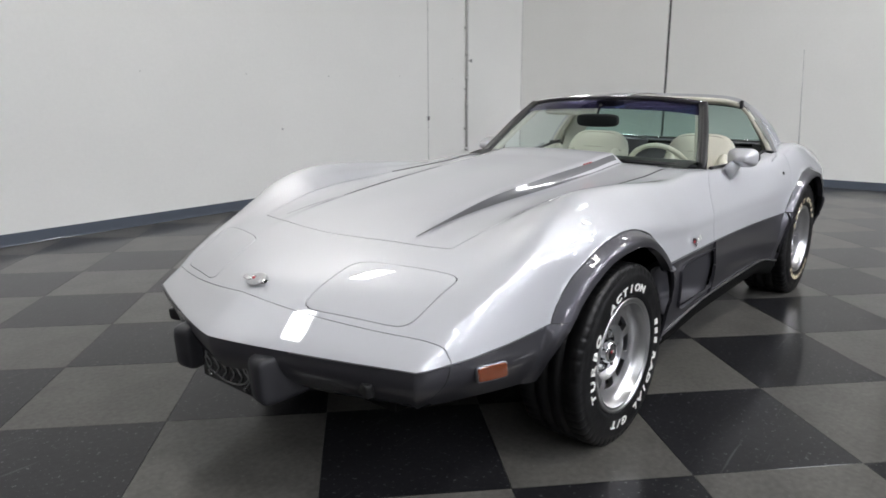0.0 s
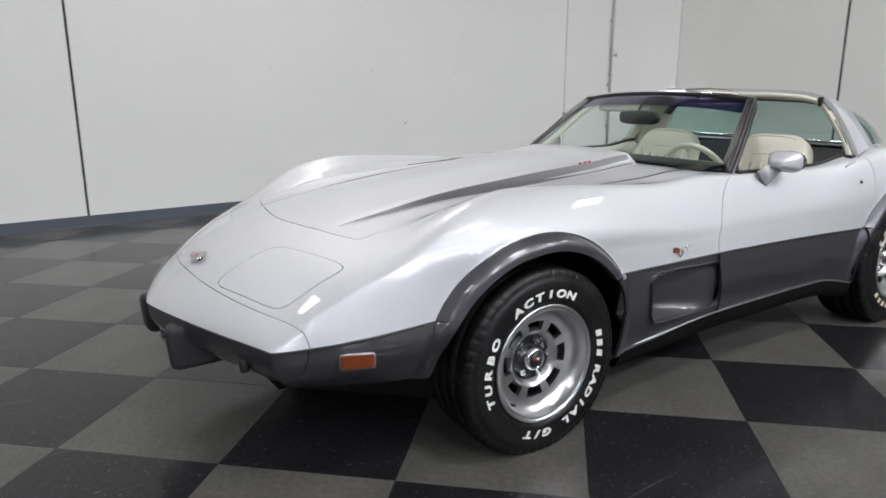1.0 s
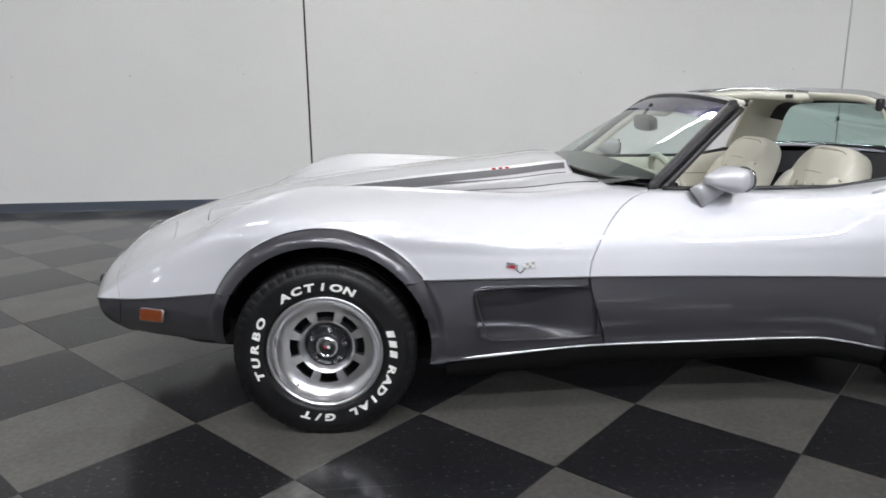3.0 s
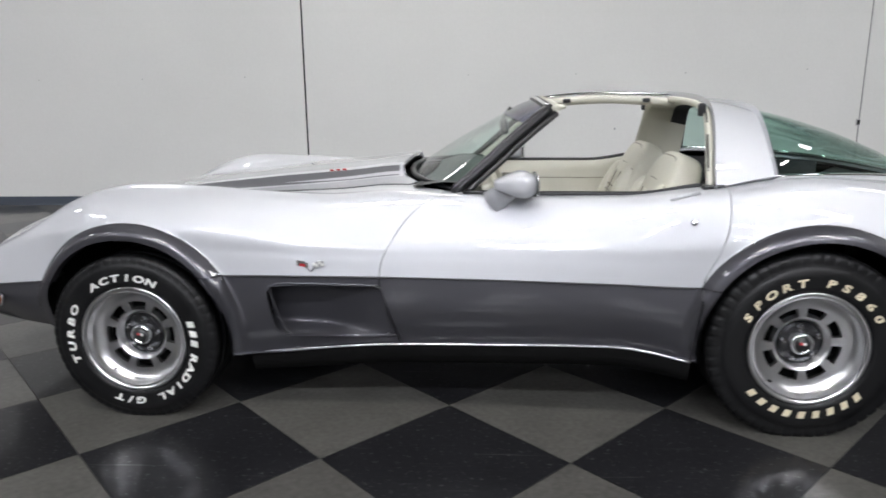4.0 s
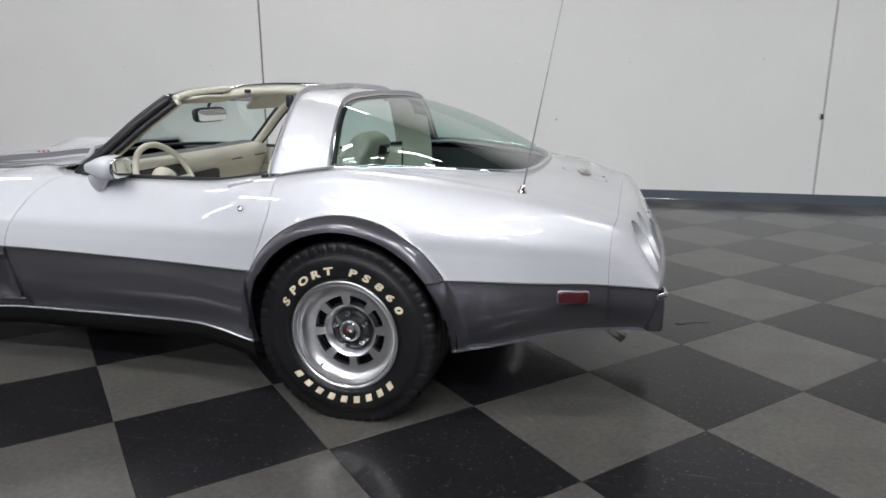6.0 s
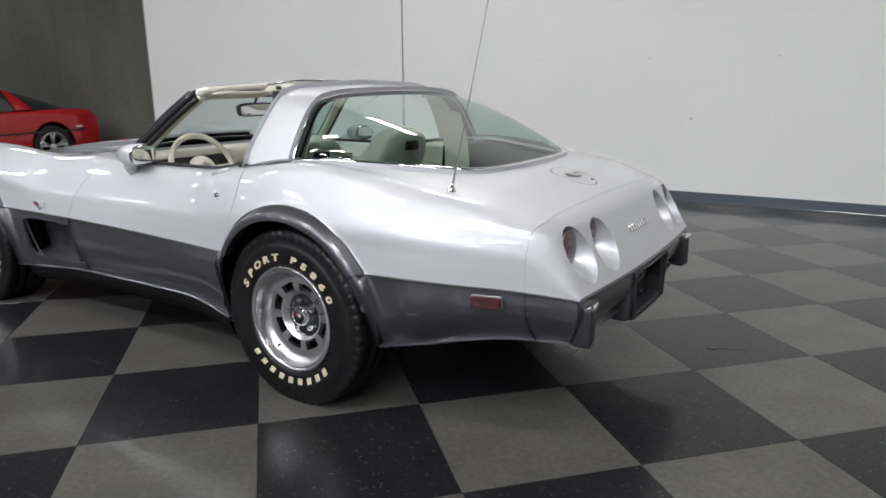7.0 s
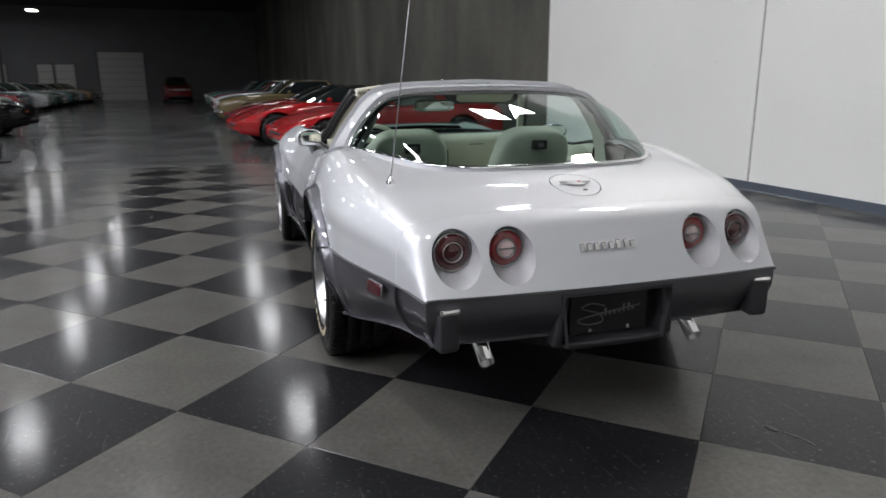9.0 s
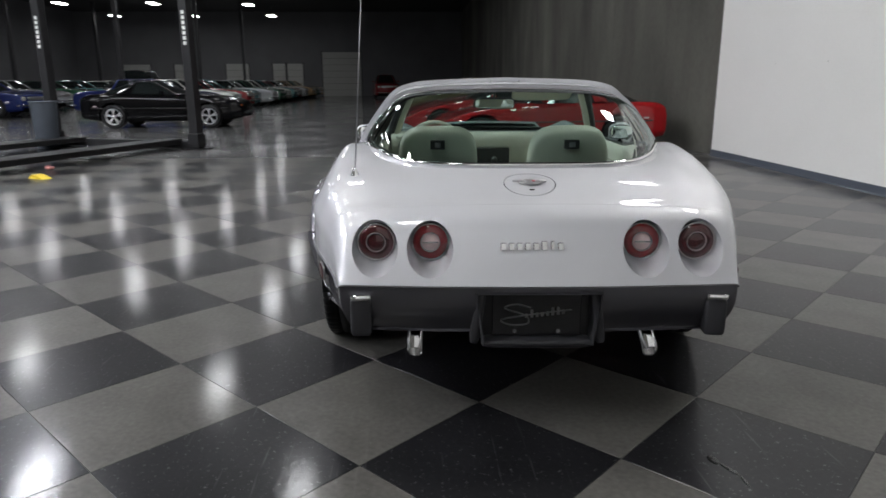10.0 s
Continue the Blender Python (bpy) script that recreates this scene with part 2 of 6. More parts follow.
def add_box(bm, x0, y0, z0, x1, y1, z1, bevel=0.0, m=None):
    r = bmesh.ops.create_cube(bm, size=1)
    vs = r["verts"]
    bmesh.ops.scale(bm, vec=(x1 - x0, y1 - y0, z1 - z0), verts=vs)
    bmesh.ops.translate(bm, vec=((x0 + x1) / 2, (y0 + y1) / 2, (z0 + z1) / 2), verts=vs)
    if bevel:
        es = list({e for v in vs for e in v.link_edges})
        out = bmesh.ops.bevel(bm, geom=es, offset=bevel, segments=2, affect="EDGES", profile=0.5)
        vs = list({v for v in vs if v.is_valid} | set(out["verts"]))
    if m is not None:
        bmesh.ops.transform(bm, matrix=m, verts=vs)
    return vs


def box(name, x0, y0, z0, x1, y1, z1, mat, parent=None, bevel=0.0, label="", m=None):
    bm = bmesh.new()
    add_box(bm, x0, y0, z0, x1, y1, z1, bevel, m)
    return part(name, bm, mat, parent, label)


def add_cyl(bm, p, q, r0, r1=None, n=16, caps=True):
    p, q = Vector(p), Vector(q)
    d = q - p
    m = Matrix.Translation((p + q) / 2) @ d.to_track_quat("Z", "Y").to_matrix().to_4x4()
    return bmesh.ops.create_cone(bm, cap_ends=caps, segments=n, radius1=r0, radius2=r0 if r1 is None else r1, depth=d.length, matrix=m)["verts"]


def cyl(name, p, q, r0, mat, parent=None, r1=None, n=16, label=""):
    bm = bmesh.new()
    add_cyl(bm, p, q, r0, r1, n)
    ob = part(name, bm, mat, parent, label)
    for poly in ob.data.polygons:
        poly.use_smooth = len(poly.vertices) == 4
    return ob


def empty(name, label="", category="", m=None, group="", kind=""):
    ob = new(name)
    ob.empty_display_size = 0.1
    if m is not None:
        ob.matrix_world = m
    return tagged(ob, label, category, group, kind)


# ---- room ----
WY = 4.53          # face of the white wall
XE = 6.90          # face of the cross wall
XW = -6.65         # where the white paint ends
FAR = -60.0
SOUTH = -30.0
TILE_END = -6.9
CEIL = 7.4

ground = box("floor", FAR - 0.5, SOUTH - 0.5, -0.3, XE + 0.4, WY + 0.5, -0.006, GROUT)
tagged(ground, "polished showroom slab under the floor tiles", "floor", kind="structure")
slab = box("floor_slab", FAR, SOUTH, -0.005, TILE_END, WY + 0.05, 0.004, SLAB)
tagged(slab, "grey polished concrete floor of the dark hall", "floor", kind="structure")

wall_n = empty("wall_north", "white painted concrete panel wall", "wall", kind="structure")
for a, b in ((XW, -1.853), (-1.833, 4.315), (4.331, XE)):
    box("panel", a, WY, 0, b, WY + 0.25, CEIL, WALL, wall_n, bevel=0.006)
box("sealant", -1.853, WY + 0.012, 0, -1.833, WY + 0.2, CEIL, SEALANT, wall_n)
box("sealant", 4.315, WY + 0.004, 0, 4.331, WY + 0.2, CEIL, PALE_SEALANT, wall_n)
wall_e = empty("wall_east", "white painted cross wall with a dark joint, bare concrete beyond", "wall", kind="structure")
WHITE_END = -1.25
for a, b in ((WHITE_END, 1.997), (2.03, WY)):
    box("panel", XE, a, 0, XE + 0.25, b, CEIL, WALL, wall_e, bevel=0.006)
for k in range(5):
    a = WHITE_END - 5.75 * (k + 1)
    box("panel", XE + 0.04, a, 0, XE + 0.29, a + 5.74, CEIL, CONCRETE, wall_e, bevel=0.008)
box("sealant", XE + 0.008, 1.997, 0, XE + 0.2, 2.03, CEIL, SEALANT, wall_e)
wall_c = empty("wall_hall", "bare grey concrete hall wall with stains", "wall", kind="structure")
xs = [XW - 0.02, -12.7, -18.8, -24.9, -31.0, -37.1, -43.2, -49.3, -55.4, FAR]
for a, b in zip(xs, xs[1:]):
    box("panel", b + 0.012, WY + 0.04, 0, a - 0.012, WY + 0.3, CEIL, CONCRETE, wall_c, bevel=0.008)
box("backing", FAR, WY + 0.16, 0, XW, WY + 0.28, CEIL - 0.02, SEALANT, wall_c)
wall_w = box("wall_west", FAR - 0.3, SOUTH, 0, FAR, WY + 0.3, CEIL, DARKWALL)
tagged(wall_w, "dark grey end wall of the hall", "wall", kind="structure")
wall_s = box("wall_south", FAR - 0.3, SOUTH - 0.3, 0, XE + 0.25, SOUTH, CEIL, DARKWALL)
tagged(wall_s, "dark grey long wall of the hall", "wall", kind="structure")
ceiling = box("ceiling", FAR - 0.3, SOUTH - 0.3, CEIL, XE + 0.3, WY + 0.3, CEIL + 0.2, BLACKDECK)
tagged(ceiling, "black painted roof deck", "ceiling", kind="structure")

for name, p in (("baseboard_north", (XW, WY - 0.012, 0, XE - 0.012, WY - 0.001, 0.105)), ("baseboard_east", (XE - 0.012, WHITE_END, 0, XE - 0.001, WY - 0.013, 0.105))):
    bb = box(name, *p, BASE, bevel=0.003)
    toe = (p[0], p[1] - 0.010, 0, p[3], p[1], 0.014) if "north" in name else (p[0] - 0.010, p[1], 0, p[0], p[4] - 0.012, 0.014)
    box("cove_toe", *toe, BASE_GLOSS, bb, bevel=0.005)
    tagged(bb, "blue-grey vinyl baseboard along the white wall", "baseboard", kind="structure")


# ---- lamps ----
LAMP_Z = 6.5


def hung_lamp(glow, label, group, length=1.16, width=0.52, tilt=0.0, drop=LAMP_Z):
    lamp = empty("high_bay_lamp", label, "ceiling lamp", group=group)
    a, b = length / 2, width / 2
    m = Matrix.Rotation(radians(tilt), 4, "X")
    box("housing", -a - 0.04, -b - 0.04, 0.02, a + 0.04, b + 0.04, 0.10, LAMP_BODY, lamp, bevel=0.01, m=m)
    box("diffuser", -a, -b, -0.01, a, b, 0.018, glow, lamp, m=m)
    for sx in (-a * 0.85, a * 0.85):
        cyl("cable", (sx, 0, 0.06), (sx, 0, CEIL - drop), 0.004, STEEL_DARK, lamp, n=6)
    return lamp


def place_all(lamp, spots, z):
    lamp.matrix_world = pose(*spots[0], z)
    for x, y in spots[1:]:
        copy_thing(lamp, pose(x, y, z))


bay = hung_lamp(LAMP_BAY, "rectangular high-bay lamp hung under the black roof, in a set with one added fill lamp", "high-bay lamps")
rows_of_bays = ((0.45, (-10.9, -17.6, -23.6)), (-5.6, (-12.2, -19.4, -25.5, -34.0)), (-11.5, (-14.0, -22.0, -28.0, -36.0, -46.0, -54.2)),
                (-17.8, (-14.0, -22.0, -28.0, -35.8, -45.3, -54.5)), (-24.0, (-22.0, -36.0, -45.3, -54.3)))
# last spot (5.6, -1.8) is an added fill lamp that brightens the car's tail
place_all(bay, [(x, y) for y, columns in rows_of_bays for x in columns] + [(-7.2, -2.75), (-4.7, 3.5), (5.6, -1.8)], LAMP_Z)
booth = hung_lamp(LAMP_BOOTH, "flat bright lamp hung over the showroom corner, in a set with one added fill lamp", "corner lamps", 1.3, 0.50)
# the lamp at (3.6, -4.6) has no known source: fill for tail and floor
place_all(booth, [(-0.3, 3.7), (-1.3, -3.6), (3.6, -4.6)], LAMP_Z)
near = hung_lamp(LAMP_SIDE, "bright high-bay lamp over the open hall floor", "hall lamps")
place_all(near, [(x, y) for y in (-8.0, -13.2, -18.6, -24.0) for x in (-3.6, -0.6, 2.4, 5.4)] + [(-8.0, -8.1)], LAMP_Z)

# ---- geometry helpers for shaped bodies ----
def pchip(xs, ys):
    """Monotone cubic through points; returns a function."""
    order = np.argsort(xs)
    xs, ys = np.array(xs, float)[order], np.array(ys, float)[order]
    h, d = np.diff(xs), np.diff(ys) / np.diff(xs)
    m = np.zeros(len(xs))
    m[0], m[-1] = d[0], d[-1]
    for i in range(1, len(xs) - 1):
        if d[i - 1] * d[i] > 0:
            w1, w2 = 2 * h[i] + h[i - 1], h[i] + 2 * h[i - 1]
            m[i] = (w1 + w2) / (w1 / d[i - 1] + w2 / d[i])

    def value(x):
        x = np.clip(np.asarray(x, float), xs[0], xs[-1])
        k = np.clip(np.searchsorted(xs, x) - 1, 0, len(xs) - 2)
        t = (x - xs[k]) / h[k]
        return ((1 + 2 * t) * (1 - t) ** 2) * ys[k] + t * (1 - t) ** 2 * h[k] * m[k] + t * t * (3 - 2 * t) * ys[k + 1] + t * t * (t - 1) * h[k] * m[k + 1]
    return value


def smooth(a, b, x):
    t = np.clip((np.asarray(x, float) - a) / (b - a), 0, 1)
    return t * t * (3 - 2 * t)


def grid_faces(n, m, wrap=False):
    fs = []
    for i in range(n - 1):
        for j in range(m if wrap else m - 1):
            k = (j + 1) % m
            fs.append((i * m + j, i * m + k, (i + 1) * m + k, (i + 1) * m + j))
    return fs


def clip(mesh, g):
    """The part of a mesh (verts, faces) where g(x, y, z) > 0, cut along the zero line."""
    vs, fs = mesh
    vs = np.asarray(vs, float)
    val = g(vs[:, 0], vs[:, 1], vs[:, 2])
    keep = val > 0
    out, idx, cut, faces = [], {}, {}, []

    def vert(i):
        if i not in idx:
            idx[i] = len(out)
            out.append(vs[i])
        return idx[i]

    def edge(i, j):
        key = (i, j) if i < j else (j, i)
        if key not in cut:
            t = val[key[0]] / (val[key[0]] - val[key[1]])
            cut[key] = len(out)
            out.append(vs[key[0]] * (1 - t) + vs[key[1]] * t)
        return cut[key]
    for face in fs:
        k = [keep[i] for i in face]
        if all(k):
            faces.append(tuple(vert(i) for i in face))
        elif any(k):
            poly = []
            for a, b in zip(face, (*face[1:], face[0])):
                if keep[a]:
                    poly.append(vert(a))
                if keep[a] != keep[b]:
                    poly.append(edge(a, b))
            if len(poly) > 2:
                faces.append(tuple(poly))
    return np.array(out).reshape(-1, 3), faces


def clips(mesh, *gs):
    for g in gs:
        mesh = clip(mesh, g)
    return mesh


def mesh_part(name, mesh, mat, parent=None, label="", rim=0.0, smooth_on=True, thick=0.0, weld=0.0004):
    """A mesh object from verts and faces. rim: depth of the turned-in edge; thick: makes a solid sheet."""
    bm = bmesh.new()
    vs = [bm.verts.new(v) for v in mesh[0]]
    for face in mesh[1]:
        if len(set(face)) > 2:
            try:
                bm.faces.new([vs[i] for i in dict.fromkeys(face)])
            except ValueError:
                pass
    if weld:
        bmesh.ops.remove_doubles(bm, verts=bm.verts, dist=weld)
    bm.normal_update()
    if rim:
        edges = [e for e in bm.edges if e.is_boundary]
        normals = {v: v.normal.copy() for e in edges for v in e.verts}
        res = bmesh.ops.extrude_edge_only(bm, edges=edges)
        made = [v for v in res["geom"] if isinstance(v, bmesh.types.BMVert)]
        olds = {tuple(v.co): n for v, n in normals.items()}
        for v in made:
            v.co -= olds.get(tuple(v.co), Vector((0, 0, 1))) * rim
        for e in edges:
            if e.is_valid:
                e.smooth = False
    if thick:
        top = list(bm.faces)
        normals = [v.normal.copy() for v in bm.verts]
        res = bmesh.ops.solidify(bm, geom=top, thickness=thick)
    for face in bm.faces:
        face.smooth = smooth_on
    return part(name, bm, mat, parent, label)


def tube(path, r, n=8, flat=1.0, up=(0, 0, 1), closed=False, radii=None):
    """Verts and faces of a tube along a path; flat squeezes it along its second axis."""
    p = np.array(path, float)
    m = len(p)
    t = np.gradient(p, axis=0) if not closed else np.roll(p, -1, 0) - np.roll(p, 1, 0)
    t /= np.linalg.norm(t, axis=1)[:, None]
    a = np.cross(t, np.array(up, float))
    a /= np.maximum(np.linalg.norm(a, axis=1), 1e-6)[:, None]
    b = np.cross(a, t)
    ang = np.linspace(0, 2 * math.pi, n, endpoint=False)
    rr = np.full(m, r) if radii is None else np.array(radii)
    vs = (p[:, None] + rr[:, None, None] * (a[:, None] * np.cos(ang)[None, :, None] + flat * b[:, None] * np.sin(ang)[None, :, None])).reshape(-1, 3)
    fs = grid_faces(m, n, True)
    if closed:
        fs += [((m - 1) * n + j, (m - 1) * n + (j + 1) % n, (j + 1) % n, j) for j in range(n)]
    else:
        fs += [tuple(range(n - 1, -1, -1)), tuple((m - 1) * n + j for j in range(n))]
    return vs, fs


def spline(points, n=24, closed=False):
    """Even curve through points (Catmull-Rom)."""
    p = np.array(points, float)
    if closed:
        q = np.vstack([p[-1], p, p[0], p[1]])
    else:
        q = np.vstack([2 * p[0] - p[1], p, 2 * p[-1] - p[-2]])
    segs = len(q) - 3
    out = []
    for i in range(segs):
        a, b, c, d = q[i:i + 4]
        k = max(2, n // segs)
        for t in np.linspace(0, 1, k, endpoint=False):
            out.append(0.5 * (2 * b + (c - a) * t + (2 * a - 5 * b + 4 * c - d) * t * t + (3 * b - a - 3 * c + d) * t ** 3))
    if not closed:
        out.append(p[-1])
    return np.array(out)


def lathe(profile, n=48, axis="y"):
    """Turns a profile of (radius, along) about an axis through the origin."""
    ang = np.linspace(0, 2 * math.pi, n, endpoint=False)
    vs = []
    for r, a in profile:
        for t in ang:
            c, s = r * math.cos(t), r * math.sin(t)
            vs.append((c, a, s) if axis == "y" else (c, s, a) if axis == "z" else (a, c, s))
    return np.array(vs), grid_faces(len(profile), n, True)


def blob(center, size, e1=0.5, e2=0.5, n=20, m=28, rot=(0, 0, 0)):
    """A rounded block (superellipsoid): low exponents are boxy, 1 is round."""
    def pw(v, e):
        return np.sign(v) * np.abs(v) ** e
    th, ph = np.linspace(-math.pi / 2, math.pi / 2, n), np.linspace(-math.pi, math.pi, m, endpoint=False)
    x = np.outer(pw(np.cos(th), e1), pw(np.cos(ph), e2)) * size[0] / 2
    y = np.outer(pw(np.cos(th), e1), pw(np.sin(ph), e2)) * size[1] / 2
    z = np.outer(pw(np.sin(th), e1), np.ones(m)) * size[2] / 2
    v = np.stack([x, y, z], -1).reshape(-1, 3)
    r = np.array(Euler([radians(a) for a in rot]).to_matrix())
    return v @ r.T + np.array(center), grid_faces(n, m, True)


def join(*meshes):
    vs, fs, k = [], [], 0
    for v, f in meshes:
        vs.append(np.asarray(v, float))
        fs += [tuple(i + k for i in face) for face in f]
        k += len(v)
    return np.vstack(vs), fs


def moved(mesh, m):
    v = np.asarray(mesh[0], float)
    a = np.array(m)
    return v @ a[:3, :3].T + a[:3, 3], mesh[1]


def mirrored(mesh):
    v = np.array(mesh[0], float)
    v[:, 1] *= -1
    return v, [tuple(reversed(f)) for f in mesh[1]]


def edge_loop(mesh, near):
    """Border vertices of a mesh that lie where near() is small, in order round their middle (for round holes)."""
    v, fs = mesh
    count = {}
    for face in fs:
        for a, b in zip(face, (*face[1:], face[0])):
            key = (min(a, b), max(a, b))
            count[key] = count.get(key, 0) + 1
    ids = {i for key, c in count.items() if c == 1 for i in key}
    pts = np.array([v[i] for i in ids])
    return pts[np.abs(near(pts[:, 0], pts[:, 1], pts[:, 2])) < 2e-3]


def text_mesh(s, size, depth=0.0015, bold=0.0):
    cu = bpy.data.curves.new("letters", "FONT")
    cu.body, cu.size, cu.extrude, cu.align_x, cu.align_y, cu.offset = s, size, depth, "CENTER", "CENTER", bold
    cu.resolution_u = 3
    ob = bpy.data.objects.new("letters", cu)
    me = bpy.data.meshes.new_from_object(ob)
    vs, fs = np.array([v.co[:] for v in me.vertices]).reshape(-1, 3), [tuple(p.vertices) for p in me.polygons]
    bpy.data.objects.remove(ob)
    bpy.data.curves.remove(cu)
    bpy.data.meshes.remove(me)
    return vs, fs

# small plugs, a conduit and a socket on the white wall
for x, z, r in ((1.645, 0.85, 0.014), (-3.70, 1.44, 0.009), (-2.52, 1.45, 0.009), (1.19, 1.45, 0.009), (2.39, 1.45, 0.010), (3.70, 1.475, 0.009), (-4.9, 1.44, 0.008), (4.9, 1.46, 0.009), (0.0, 1.45, 0.007)):
    mesh = lathe([(r, 0.0), (r * 0.9, -0.004), (0.0005, -0.005)], 12)
    plug = mesh_part("wall_plug", moved(mesh, pose(x, WY - 0.0005, z)), PIPE_PAINT if r < 0.012 else LAMP_BODY)
    tagged(plug, "small filled bolt hole in the white wall", "wall plug", "wall plugs")
pipe = empty("conduit", "white painted conduit with a valve on the wall", "pipe")
cyl("pipe", (5.235, WY - 0.035, 0.42), (5.235, WY - 0.035, CEIL - 0.01), 0.019, PIPE_PAINT, pipe)
for z in (1.05, 1.45, 1.80, 2.6, 4.0):
    cyl("coupling", (5.235, WY - 0.035, z), (5.235, WY - 0.035, z + 0.05), 0.026, PIPE_PAINT, pipe)
cyl("pipe_end", (5.235, WY - 0.035, 0.38), (5.235, WY - 0.035, 0.43), 0.026, PIPE_PAINT, pipe)
for z in (0.7, 1.3, 2.2, 3.4):
    box("clip", 5.205, WY - 0.03, z, 5.265, WY - 0.001, z + 0.03, PIPE_PAINT, pipe)
cyl("valve", (5.235, WY - 0.035, 1.73), (5.31, WY - 0.06, 1.75), 0.014, PIPE_PAINT, pipe)
box("valve_handle", 5.285, WY - 0.085, 1.71, 5.30, WY - 0.055, 1.76, LAMP_BODY, pipe, bevel=0.004)
socket = empty("wall_socket", "small grey switch box by the wall joint", "wall socket")
box("box", 4.285, WY - 0.022, 0.865, 4.325, WY - 0.001, 0.935, LAMP_BODY, socket, bevel=0.003)
box("plate", 4.291, WY - 0.026, 0.875, 4.319, WY - 0.021, 0.925, STEEL_DARK, socket, bevel=0.001)

# ---- the silver car: x ahead, y to its left, z up, from the middle between the axles ----
car = empty("sports_car", "silver sports coupe with charcoal lower body and open roof", "car", m=pose(0, 0, 0, 0, 0, 176.9))
FW, RW = (1.24, 0.33), (-1.262, 0.345)       # wheel arch centres
ARCH_F, ARCH_R, FLARE = 0.384, 0.388, 0.438

